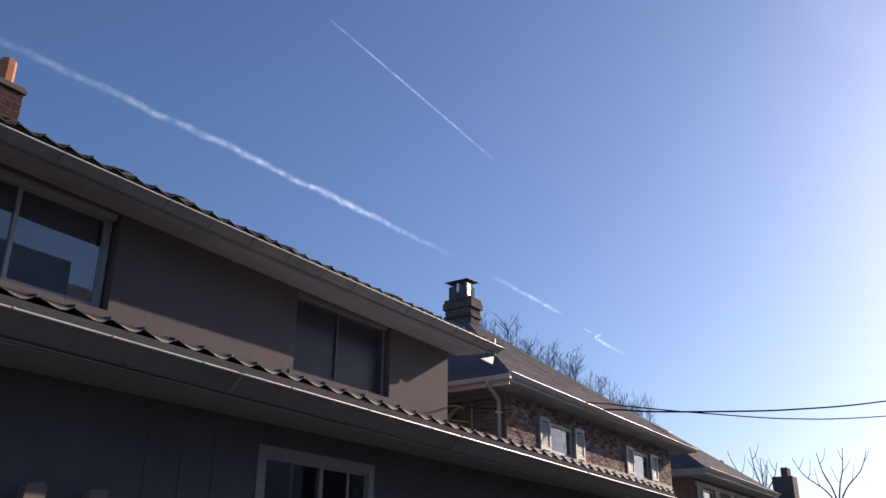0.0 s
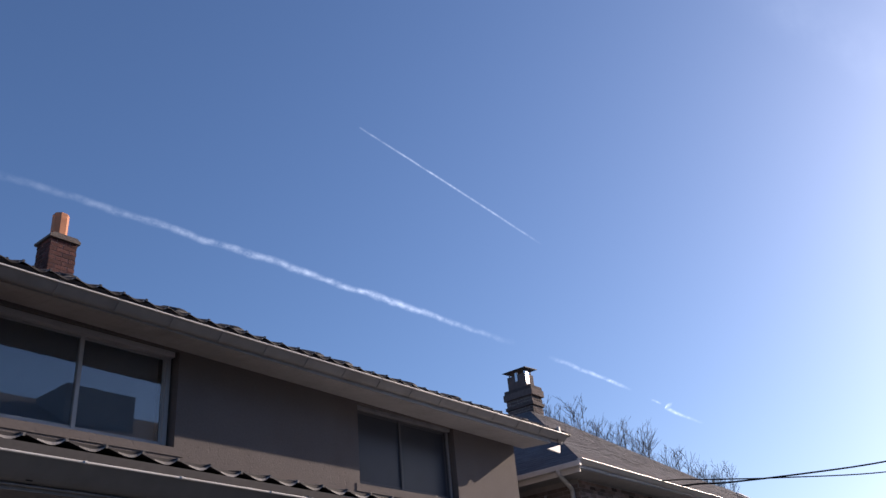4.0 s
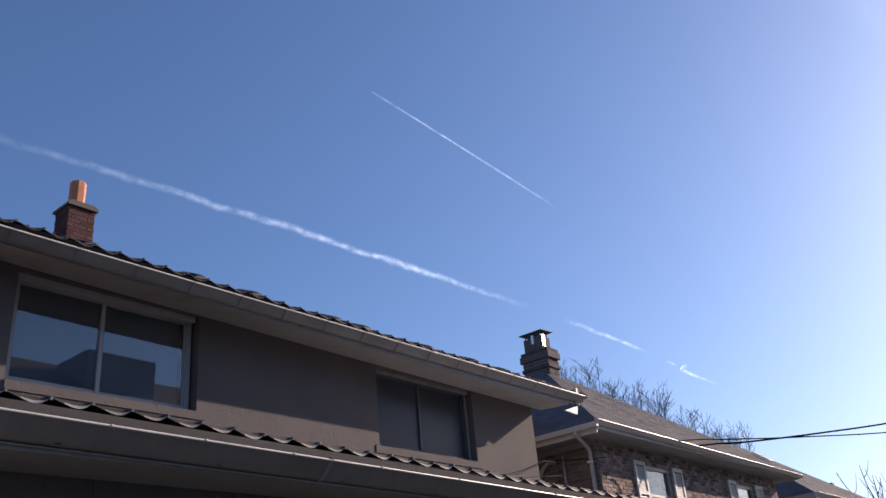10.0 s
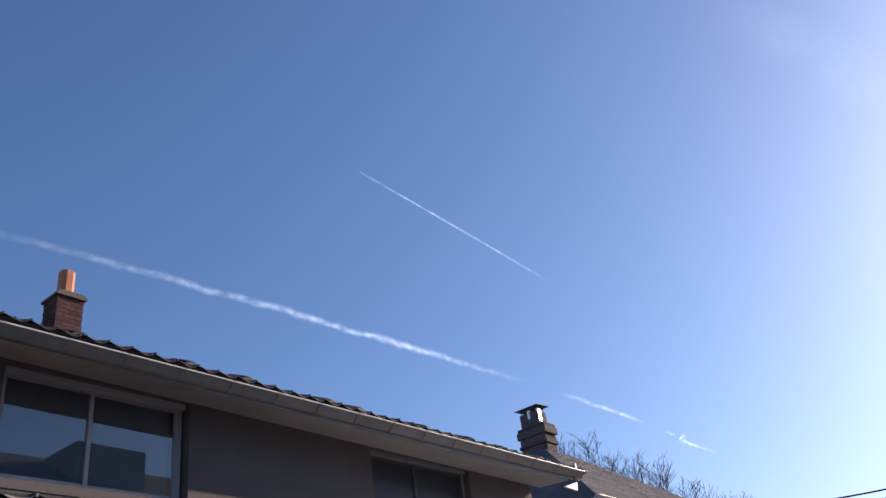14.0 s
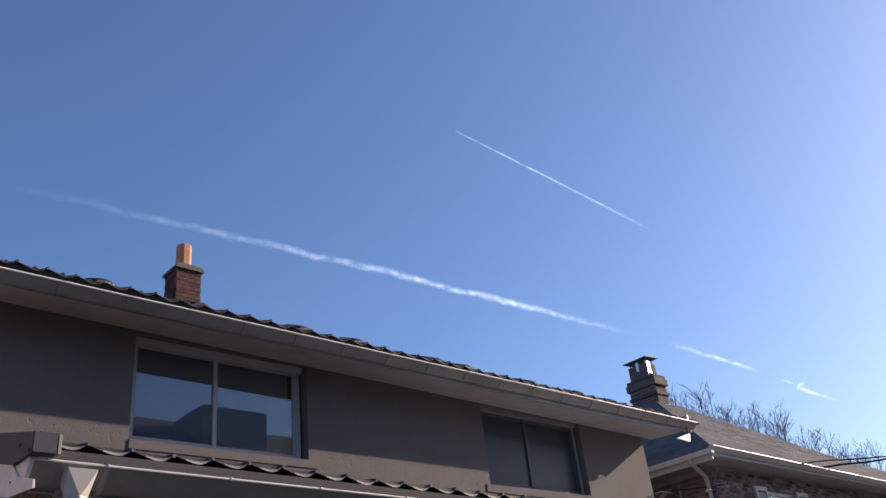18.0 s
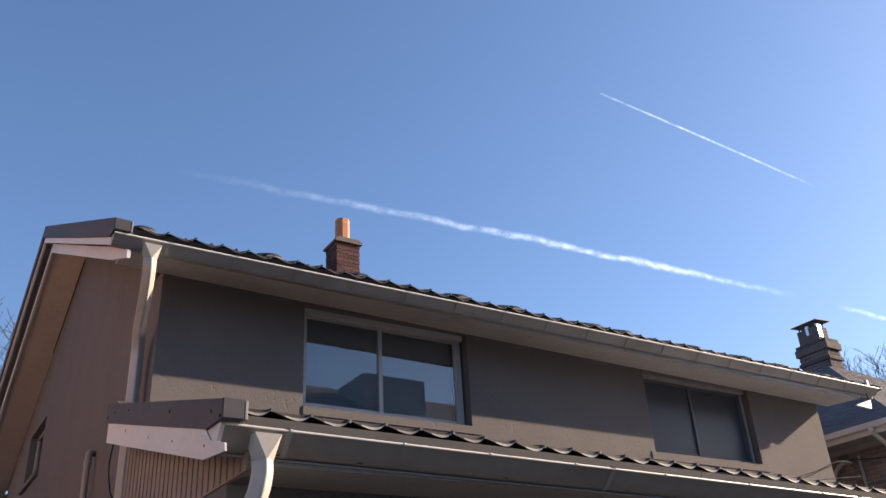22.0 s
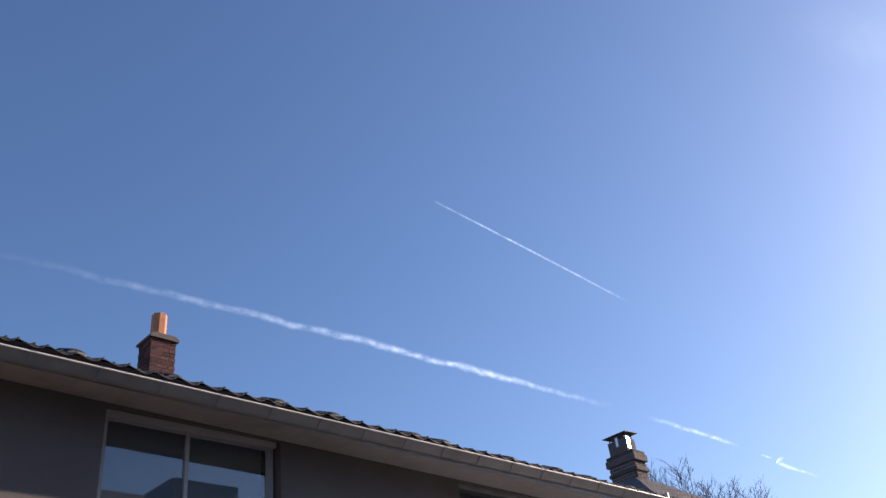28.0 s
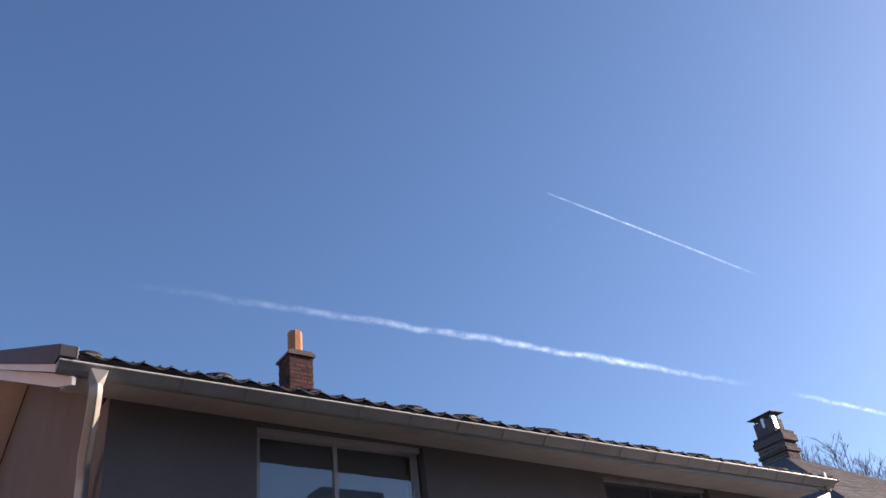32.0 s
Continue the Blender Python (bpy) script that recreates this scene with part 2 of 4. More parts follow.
def extrude_poly(points, axis, a, b, bm=None):
    """A prism: a polygon in the plane across the axis ('x': points are y, z; 'y': x, z; 'z': x, y) from a to b."""
    bm = bm or bmesh.new()
    put = {"x": lambda p, c: (c, p[0], p[1]), "y": lambda p, c: (p[0], c, p[1]), "z": lambda p, c: (p[0], p[1], c)}[axis]
    lo = [bm.verts.new(put(p, a)) for p in points]
    hi = [bm.verts.new(put(p, b)) for p in points]
    n = len(points)
    bm.faces.new(lo[::-1])
    bm.faces.new(hi)
    for i in range(n):
        bm.faces.new((lo[i], lo[(i + 1) % n], hi[(i + 1) % n], hi[i]))
    bmesh.ops.recalc_face_normals(bm, faces=bm.faces)
    return bm


def tube(points, radius, sides=10, bm=None, taper=None, flat=1.0, caps=True):
    """A round pipe along a line of points."""
    bm = bm or bmesh.new()
    pts = [Vector(p) for p in points]
    rings, up = [], None
    for i, p in enumerate(pts):
        d = (pts[min(i + 1, len(pts) - 1)] - pts[max(i - 1, 0)]).normalized()
        if up is None:
            up = Vector((0, 0, 1)) if abs(d.z) < 0.9 else Vector((1, 0, 0))
        a = d.cross(up).normalized()
        up = a.cross(d).normalized()
        r = radius if taper is None else radius + (taper - radius) * i / max(1, len(pts) - 1)
        rings.append([bm.verts.new(p + r * (math.cos(2 * math.pi * k / sides) * a + flat * math.sin(2 * math.pi * k / sides) * up)) for k in range(sides)])
    for r0, r1 in zip(rings, rings[1:]):
        for k in range(sides):
            bm.faces.new((r0[k], r0[(k + 1) % sides], r1[(k + 1) % sides], r1[k]))
    if caps:
        bm.faces.new(rings[0][::-1])
        bm.faces.new(rings[-1])
    return bm


def bend(points, steps=6):
    """A smooth line through the points (Catmull-Rom)."""
    p = [Vector(q) for q in points]
    p = [2 * p[0] - p[1], *p, 2 * p[-1] - p[-2]]
    out = []
    for i in range(1, len(p) - 2):
        for s in range(steps):
            t = s / steps
            out.append(0.5 * (2 * p[i] + (p[i + 1] - p[i - 1]) * t + (2 * p[i - 1] - 5 * p[i] + 4 * p[i + 1] - p[i + 2]) * t * t + (3 * p[i] - p[i - 1] - 3 * p[i + 1] + p[i + 2]) * t ** 3))
    out.append(p[-2])
    return out


def wall_holes(x0, x1, z0, z1, y0, y1, holes):
    """A wall in the x-z plane from y0 (front) to y1 with rectangular holes (x0, x1, z0, z1) cut right through."""
    bm = bmesh.new()
    xs = sorted({x0, x1, *(h[0] for h in holes), *(h[1] for h in holes)})
    zs = sorted({z0, z1, *(h[2] for h in holes), *(h[3] for h in holes)})
    solid = lambda i, k: 0 <= i < len(xs) - 1 and 0 <= k < len(zs) - 1 and not any(h[0] <= xs[i] < h[1] and h[2] <= zs[k] < h[3] for h in holes)
    vs = {}

    def v(x, y, z):
        key = (x, y, z)
        if key not in vs:
            vs[key] = bm.verts.new(key)
        return vs[key]

    for i in range(len(xs) - 1):
        for k in range(len(zs) - 1):
            if not solid(i, k):
                continue
            a, b, c, d = xs[i], xs[i + 1], zs[k], zs[k + 1]
            bm.faces.new((v(a, y0, c), v(b, y0, c), v(b, y0, d), v(a, y0, d)))
            bm.faces.new((v(a, y1, c), v(a, y1, d), v(b, y1, d), v(b, y1, c)))
            if not solid(i - 1, k):
                bm.faces.new((v(a, y0, c), v(a, y0, d), v(a, y1, d), v(a, y1, c)))
            if not solid(i + 1, k):
                bm.faces.new((v(b, y0, c), v(b, y1, c), v(b, y1, d), v(b, y0, d)))
            if not solid(i, k - 1):
                bm.faces.new((v(a, y0, c), v(a, y1, c), v(b, y1, c), v(b, y0, c)))
            if not solid(i, k + 1):
                bm.faces.new((v(a, y0, d), v(b, y0, d), v(b, y1, d), v(a, y1, d)))
    return bm


# ---- ground ----
bm = bmesh.new()
bmesh.ops.create_circle(bm, cap_ends=True, segments=64, radius=3000)
tagged(part("ground", bm, GROUND), "level ground of worn grass and paving", "ground", kind="structure")


# ---- shared house parts ----
def gutter_profile(wide, deep):
    """The outside of a gutter, from its back rim under the bottom to the front rim; the front curves in."""
    front = [(0.0, 0.0), (0.04, -0.04), (0.25, -0.27), (0.44, -0.47), (0.61, -0.65), (0.78, -0.81), (0.94, -0.93), (1.12, -0.995)]
    return [(wide, 0.02), (wide, -deep * 0.9), (wide - 0.012, -deep)] + [(a * deep, b * deep) for a, b in front[::-1] if a * deep < wide - 0.014]


def gutter_run(parent, x0, x1, rim_y, rim_z0, rim_z1, wide=0.115, deep=0.086, name="gutter", mat=None, rim=0.009):
    """An open gutter along x with a rolled front rim; its rim runs from rim_z0 to rim_z1."""
    mat = mat or METAL_PAINT
    prof = gutter_profile(wide, deep)
    inner = [(y + 0.004 if y < wide / 2 else y - 0.004, z + (0.004 if z < -0.05 else 0)) for y, z in prof[::-1]]
    bm = bmesh.new()
    ring = prof + inner
    ends = []
    for x, z in ((x0, rim_z0), (x1, rim_z1)):
        ends.append([bm.verts.new((x, rim_y + a, z + b)) for a, b in ring])
    n = len(ring)
    for i in range(n):
        bm.faces.new((ends[0][i], ends[0][(i + 1) % n], ends[1][(i + 1) % n], ends[1][i]))
    for e, k in ((ends[0], 1), (ends[1], -1)):
        bm.faces.new(e[: len(prof)][::k])
    bmesh.ops.recalc_face_normals(bm, faces=bm.faces)
    g = part(name, bm, mat, parent)
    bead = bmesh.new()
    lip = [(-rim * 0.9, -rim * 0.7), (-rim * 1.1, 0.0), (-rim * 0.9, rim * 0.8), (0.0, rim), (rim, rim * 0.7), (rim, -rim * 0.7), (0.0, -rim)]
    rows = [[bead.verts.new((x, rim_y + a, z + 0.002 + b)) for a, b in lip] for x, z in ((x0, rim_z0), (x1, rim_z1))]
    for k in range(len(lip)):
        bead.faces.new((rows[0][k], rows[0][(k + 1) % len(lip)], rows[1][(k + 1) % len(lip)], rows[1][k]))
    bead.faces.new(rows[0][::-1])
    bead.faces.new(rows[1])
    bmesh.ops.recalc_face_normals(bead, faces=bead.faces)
    part("rim", bead, LIT_RIM, g, "rim coloured as sunlit")
    return g


def gutter_strap(parent, x, rim_y, rim_z, wide=0.115, deep=0.086, w=0.028):
    """A strap that wraps under the gutter, slightly proud of it."""
    prof = [(a - 0.006, b - 0.006) for a, b in gutter_profile(wide, deep)[2:-1]] + [(-0.013, 0.012), (0.02, 0.014)]
    bm = bmesh.new()
    rows = [[bm.verts.new((x + k, rim_y + a, rim_z + b)) for a, b in prof] for k in (-w / 2, w / 2)]
    rows2 = [[bm.verts.new((x + k, rim_y + a + 0.006, rim_z + b + 0.005)) for a, b in prof] for k in (-w / 2, w / 2)]
    for i in range(len(prof) - 1):
        bm.faces.new((rows[0][i], rows[0][i + 1], rows[1][i + 1], rows[1][i]))
        bm.faces.new((rows[0][i], rows2[0][i], rows2[0][i + 1], rows[0][i + 1]))
        bm.faces.new((rows[1][i], rows[1][i + 1], rows2[1][i + 1], rows2[1][i]))
    bmesh.ops.recalc_face_normals(bm, faces=bm.faces)
    return part("strap", bm, METAL_PAINT, parent)


def square_pipe(points, radius):
    """A square downpipe set cornerwise, its edges rounded off."""
    bm = bmesh.new()
    pts = [Vector(p) for p in points]
    rings, up = [], None
    for i, p in enumerate(pts):
        d = (pts[min(i + 1, len(pts) - 1)] - pts[max(i - 1, 0)]).normalized()
        if up is None:
            up = Vector((0, 0, 1)) if abs(d.z) < 0.9 else Vector((1, 0, 0))
        a = d.cross(up).normalized()
        up = a.cross(d).normalized()
        ring = []
        for k in range(4):
            for turn in (-0.30, -0.11, 0.11, 0.30):
                r = radius * (0.80 if abs(turn) > 0.2 else 0.91)
                t = math.pi / 2 * k + turn
                ring.append(bm.verts.new(p + r * (math.cos(t) * a + math.sin(t) * up)))
        rings.append(ring)
    n = len(rings[0])
    for r0, r1 in zip(rings, rings[1:]):
        for k in range(n):
            bm.faces.new((r0[k], r0[(k + 1) % n], r1[(k + 1) % n], r1[k])).smooth = True
    bm.faces.new(rings[0][::-1])
    bm.faces.new(rings[-1])
    return bm


def hopper(parent, x, y, z, drop=0.125, half=0.066, turned=0.066):
    """The outlet under a gutter: square at the top, turning into the cornerwise square pipe below."""
    bm = bmesh.new()
    top = [bm.verts.new((x + p * half, y + q * half, z)) for p, q in ((-1, -1), (1, -1), (1, 1), (-1, 1))]
    low = [bm.verts.new((x + p * turned, y + q * turned, z - drop)) for p, q in ((0, -1), (1, 0), (0, 1), (-1, 0))]
    bm.faces.new(top)
    bm.faces.new(low[::-1])
    for i in range(4):
        bm.faces.new((top[i], low[i], top[(i + 1) % 4]))
        bm.faces.new((top[(i + 1) % 4], low[i], low[(i + 1) % 4]))
    bmesh.ops.recalc_face_normals(bm, faces=bm.faces)
    return part("hopper", bm, DOWNPIPE, parent)


def tile_mesh(name, wide, long, scallop=0.042, lip=0.022, seg=12, worn=4, fill=0.0):
    """One roof tile: a pan that sinks slowly from its left edge and curls up sharply at its right one, with a front lip
    that is thickest under the curl and coloured as sunlit from segment 'worn' on. Local x across, y up the slope.
    """
    bm = bmesh.new()
    top, bottom = [], []
    for y in (0.0, long + 0.03):
        drop = 0.0 if y == 0 else 0.024
        t, b = [], []
        for i in range(seg + 1):
            u = i / seg
            w = (0.62 - u) / 0.62 if u < 0.62 else (u - 0.62) / 0.38
            h = scallop * (0.85 * w ** 1.5 if u < 0.62 else w ** 2.4)
            thick = lip * (0.22 + 1.15 * max(0.0, math.sin(math.pi * min(1.0, 0.96 * u ** 1.5))) ** 1.4)
            t.append(bm.verts.new((u * wide, y, h - drop + lip)))
            b.append(bm.verts.new((u * wide, y - (0.9 * thick if y == 0 else 0.0), h - drop + lip - thick)))
        top.append(t)
        bottom.append(b)
    edge = top[0]
    if fill:
        # the dark inner face of the pan, set back behind the lip
        edge = [bm.verts.new((v.co.x, 0.010, v.co.z + 0.001 + fill * max(0.0, 0.8 * scallop + lip - v.co.z))) for v in top[0]]
        for i in range(seg):
            bm.faces.new((edge[i + 1], edge[i], top[0][i], top[0][i + 1]))
    for i in range(seg):
        f = bm.faces.new((edge[i], edge[i + 1], top[1][i + 1], top[1][i]))
        f.smooth = True
        bm.faces.new((bottom[0][i + 1], bottom[0][i], bottom[1][i], bottom[1][i + 1]))
        bm.faces.new((top[0][i + 1], top[0][i], bottom[0][i], bottom[0][i + 1])).material_index = 1 if i >= worn else 0
    for k in (0, seg):
        bm.faces.new((top[0][k], top[1][k], bottom[1][k], bottom[0][k]))
    # the end of the curl, a block in the colour of its sun glint
    tip = box(wide * 0.965, wide * 1.03, -0.006, 0.02, scallop * 0.72 + lip * 0.4, scallop + lip * 1.25)
    tip_me = bpy.data.meshes.new("tip")
    tip.to_mesh(tip_me)
    tip.free()
    first = len(bm.faces)
    bm.from_mesh(tip_me)
    bm.faces.ensure_lookup_table()
    for f in bm.faces[first:]:
        f.material_index = 1
    me = bpy.data.meshes.new(name)
    bmesh.ops.recalc_face_normals(bm, faces=bm.faces)
    bm.normal_update()
    bm.to_mesh(me)
    bm.free()
    me.materials.append(TILE)
    me.materials.append(LIT_LIP)
    return me


def raised_tile_mesh(wide, long):
    """A broken-up tile that stands proud of its course: a low humped barrel with a rounded front, open below."""
    bm = bmesh.new()
    rows = []
    for y, grow in ((-0.05, 0.55), (-0.035, 0.85), (0.0, 1.0), (long * 0.7, 0.9)):
        row = []
        for i in range(11):
            a = math.pi * i / 10
            row.append(bm.verts.new((wide * (0.5 - 0.40 * math.cos(a) * (0.75 + 0.25 * grow)), y, 0.012 + 0.050 * grow * math.sin(a) ** 0.7)))
        rows.append(row)
    for r0, r1 in zip(rows, rows[1:]):
        for i in range(10):
            bm.faces.new((r0[i], r0[i + 1], r1[i + 1], r1[i])).smooth = True
    low = [bm.verts.new((v.co.x, v.co.y - 0.004, v.co.z - 0.014)) for v in rows[0]]
    for i in range(10):
        bm.faces.new((low[i], low[i + 1], rows[0][i + 1], rows[0][i])).material_index = 1
    bmesh.ops.recalc_face_normals(bm, faces=bm.faces)
    me = bpy.data.meshes.new("tile")
    bm.to_mesh(me)
    bm.free()
    me.materials.append(TILE)
    me.materials.append(LIT_LIP)
    return me


def tile_field(roof, x0, columns, wide, y0, z0, slope, rows, long, loose, rng, fall=0.0, scallop=0.042, lip=0.022, lifted=(), worn=4, fill=0.0):
    """Courses of tiles up a slope from (y0, z0). The first 'loose' courses are pieces of their own, the rest one joined mesh."""
    me = tile_mesh("tile", wide * 1.02, long, scallop, lip, worn=worn, fill=fill)
    cap = raised_tile_mesh(wide, long) if lifted else me
    ang = math.atan(slope)
    dy, dz = math.cos(ang), math.sin(ang)
    rest_v, rest_f = [], []
    co = [v.co.copy() for v in me.vertices]
    faces = [tuple(p.vertices) for p in me.polygons]
    for r in range(rows):
        for c in range(columns):
            x = x0 + c * wide
            at = Vector((x, y0 + r * long * dy, z0 + r * long * dz - fall * (x - x0)))
            turn = Euler((ang + rng.uniform(-0.012, 0.012), rng.uniform(-0.02, 0.02), rng.uniform(-0.008, 0.008)))
            at.z += rng.uniform(-0.004, 0.004)
            if lifted and r == 1 and c in lifted:
                at.z += 0.018
            if r < loose:
                ob = new("tile", cap if r == 1 and c in lifted else me)
                ob.location, ob.rotation_euler = at, turn
                ob.parent = roof
            else:
                m = turn.to_matrix()
                base = len(rest_v)
                rest_v += [tuple(m @ v + at) for v in co]
                rest_f += [tuple(i + base for i in f) for f in faces]
    if rest_f:
        rest = bpy.data.meshes.new("tilework")
        rest.from_pydata(rest_v, [], rest_f)
        rest.materials.append(TILE)
        rest.materials.append(LIT_LIP)
        rest.polygons.foreach_set("material_index", [p.material_index for p in me.polygons] * (len(rest_f) // len(faces)))
        ob = new("tilework", rest)
        ob.parent = roof
        tagged(ob, kind="stuff")


def slider_window(parent, x0, x1, z0, z1, y, mid, name="window", framing=None, fw=0.05, glass=None, backing=None):
    """A two-pane sliding window in the x-z plane, its frame at y, with a blind close behind the glass."""
    framing = framing or FRAME
    w = part(name, wall_holes(x0, x1, z0, z1, y, y + 0.06, [(x0 + fw, mid - 0.02, z0 + fw, z1 - fw), (mid + 0.02, x1 - fw, z0 + fw, z1 - fw)]), framing, parent)
    for a, b, o in ((x0 + fw, mid + 0.004, 0.022), (mid - 0.004, x1 - fw, 0.036)):
        part("sash", wall_holes(a, b, z0 + fw, z1 - fw, y + o - 0.01, y + o + 0.012, [(a + 0.025, b - 0.025, z0 + fw + 0.025, z1 - fw - 0.025)]), framing, w)
        part("pane", box(a + 0.02, b - 0.02, y + o - 0.002, y + o + 0.003, z0 + fw + 0.02, z1 - fw - 0.02), glass or GLASS, w)
    if backing:
        part("blind", box(x0 + fw, x1 - fw, y + 0.16, y + 0.17, z0, z1), backing, w)
    return w


def brick_face(parent, origin, along, out, width, courses, brick=0.2, course=0.072, mat=None, cut=None, joint=0.010, proud=0.006, rng=None, limit=300):
    """Brickwork on a wall face: bricks of their own up to the limit, the rest joined into one mesh."""
    along, out = Vector(along), Vector(out)
    up = Vector((0, 0, 1))
    origin = Vector(origin)
    V, F = [], []
    shared = {}
    made = 0
    for r in range(courses):
        x = -brick / 2 if r % 2 else 0.0
        while x < width - 0.01:
            a, b = max(0.0, x + joint / 2), min(width, x + brick - joint / 2)
            z0 = r * course + joint / 2
            z1 = (r + 1) * course - joint / 2
            x += brick
            if b - a < 0.03:
                continue
            if cut and cut((a + b) / 2, (z0 + z1) / 2):
                continue
            p = proud + rng.uniform(-0.003, 0.004)
            box_v = [along * u + up * w + out * d for u in (0, b - a) for d in (-0.004, p) for w in (0, z1 - z0)]
            box_f = [(0, 1, 3, 2), (4, 6, 7, 5), (2, 3, 7, 6), (0, 2, 6, 4), (1, 5, 7, 3)]
            at = origin + along * a + up * z0
            if made < limit:
                key = round(b - a, 3)
                if key not in shared:
                    me = bpy.data.meshes.new("brick")
                    me.from_pydata([tuple(v) for v in box_v], [], box_f)
                    me.materials.append(mat)
                    shared[key] = me
                ob = new("brick", shared[key])
                ob.location = at
                ob.parent = parent
                if parent.parent is None:
                    ob.matrix_parent_inverse = Matrix.Translation(-parent.location)
                made += 1
            else:
                base = len(V)
                V += [tuple(at + v) for v in box_v]
                F += [tuple(i + base for i in f) for f in box_f]
    if F:
        me = bpy.data.meshes.new("brickwork")
        me.from_pydata(V, [], F)
        me.materials.append(mat)
        ob = new("brickwork", me)
        ob.parent = parent
        if parent.parent is None:
            ob.matrix_parent_inverse = Matrix.Translation(-parent.location)
        tagged(ob, kind="stuff")


# ---- the stucco house ----
rng = random.Random(7)
XL, XR, YB = 1.72, 11.21, 9.1
RY, RZ, SLOPE = 4.55, 7.80, 0.482
roof_z = lambda y: RZ - SLOPE * abs(y - RY)
house = thing("house", "two-storey tan stucco house with dark tiled roof and gutters", "house", ((XL + XR) / 2, YB / 2, 0))
W1 = (3.137, 5.08, 4.085, 5.14)
W2 = (7.75, 9.71, 4.03, 5.09)
part("front_wall", wall_holes(XL, XR, 0.0, 5.24, 0.0, 0.25, [W1, W2]), STUCCO, house)
part("back_wall", box(XL, XR, YB - 0.25, YB, 0, 5.2), STUCCO, house)
GW = (5.95, 7.25, 4.72, 5.52)
bm = wall_holes(0.25, YB - 0.25, 0.0, 5.6, 0.0, 0.22, [GW, (5.95, 7.25, 3.0, 4.12)])
bmesh.ops.transform(bm, matrix=Matrix(((0, 1, 0, XL), (1, 0, 0, 0), (0, 0, 1, 0), (0, 0, 0, 1))), verts=bm.verts)
bmesh.ops.reverse_faces(bm, faces=bm.faces)
part("gable_wall", bm, STUCCO, house)
for x in (XL, XR - 0.22):
    part("gable_peak", extrude_poly([(0.25, 5.2), (0.25, roof_z(0.25) - 0.16), (RY, RZ - 0.16), (YB - 0.25, roof_z(YB - 0.25) - 0.16), (YB - 0.25, 5.2)] if x > XL else [(0.25, 5.6), (RY - 3.6, roof_z(RY - 3.6) - 0.16), (RY, RZ - 0.16), (RY + 3.6, roof_z(RY + 3.6) - 0.16), (YB - 0.25, 5.6)], "x", x, x + 0.22), STUCCO, house)
part("side_wall", box(XR - 0.22, XR, 0.25, YB - 0.25, 0, 5.2), STUCCO, house)
part("upper_floor", box(XL + 0.23, XR - 0.23, 0.26, YB - 0.26, 3.0, 3.2), ROOM_SHADE, house)
part("ceiling_board", box(XL + 0.23, XR - 0.23, 0.26, YB - 0.26, 5.24, 5.3), ROOM_SHADE, house)

win = slider_window(house, 3.139, 5.05, 4.105, 5.138, 0.10, 4.043, backing=BLIND)
part("window_sill", extrude_poly([(-0.010, 4.02), (-0.010, 4.105), (0.10, 4.125), (0.10, 4.02)], "x", 3.139, 5.19), STUCCO, win, "tan stucco window sill")
part("head_board", box(3.14, 5.05, 0.035, 0.099, 5.078, 5.137, 0.004), FRAME, win)
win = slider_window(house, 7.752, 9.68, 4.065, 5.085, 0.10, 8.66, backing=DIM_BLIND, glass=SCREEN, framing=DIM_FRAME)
part("window_sill", extrude_poly([(-0.010, 3.97), (-0.010, 4.065), (0.10, 4.085), (0.10, 3.97)], "x", 7.68, 9.82), STUCCO, win, "tan stucco window sill")
part("head_board", box(7.752, 9.68, 0.035, 0.099, 5.04, 5.085, 0.004), MID_FRAME, win)
part("stile", box(9.632, 9.678, 0.080, 0.099, 4.08, 5.035, 0.004), MID_FRAME, win)

# gable side windows
for z0, z1 in ((GW[2], GW[3]), (3.0, 4.12)):
    bm = wall_holes(GW[0], GW[1], z0, z1, 0.10, 0.16, [(GW[0] + 0.05, GW[1] - 0.05, z0 + 0.05, z1 - 0.05)])
    swap = Matrix(((0, 1, 0, XL), (1, 0, 0, 0), (0, 0, 1, 0), (0, 0, 0, 1)))
    bmesh.ops.transform(bm, matrix=swap, verts=bm.verts)
    bmesh.ops.reverse_faces(bm, faces=bm.faces)
    gw = part("window", bm, FRAME, house)
    part("pane", box(XL + 0.12, XL + 0.126, GW[0] + 0.04, GW[1] - 0.04, z0 + 0.04, z1 - 0.04), GLASS, gw)
    part("window_sill", box(XL - 0.05, XL + 0.10, GW[0] - 0.05, GW[1] + 0.05, z0 - 0.07, z0, 0.006), STUCCO, gw)


# roof
def settled(bm):
    """Lets the old roof sink a little towards its far end."""
    for v in bm.verts:
        v.co.z -= 0.006 * max(0.0, v.co.x - 1.33)
    return bm


roof = part("roof", settled(extrude_poly([(-0.56, roof_z(-0.56) - 0.13), (-0.56, roof_z(-0.56) - 0.08), (RY, RZ - 0.08), (2 * RY + 0.56, roof_z(-0.56) - 0.08), (2 * RY + 0.56, roof_z(-0.56) - 0.13), (RY, RZ - 0.13)], "x", 1.17, 11.85)), SOFFIT, house)
for x0, x1 in ((1.14, 1.72), (XR, 11.88)):
    part("rake_soffit", extrude_poly([(-0.05, roof_z(-0.05) - 0.335), (-0.05, roof_z(-0.05) - 0.30), (RY, RZ - 0.30), (9.5, roof_z(9.5) - 0.30), (9.5, roof_z(9.5) - 0.335), (RY, RZ - 0.335)], "x", 1.285 if x0 < 2 else x0, x1 if x0 < 2 else 11.735), RAKE, house, "tan rake soffit")
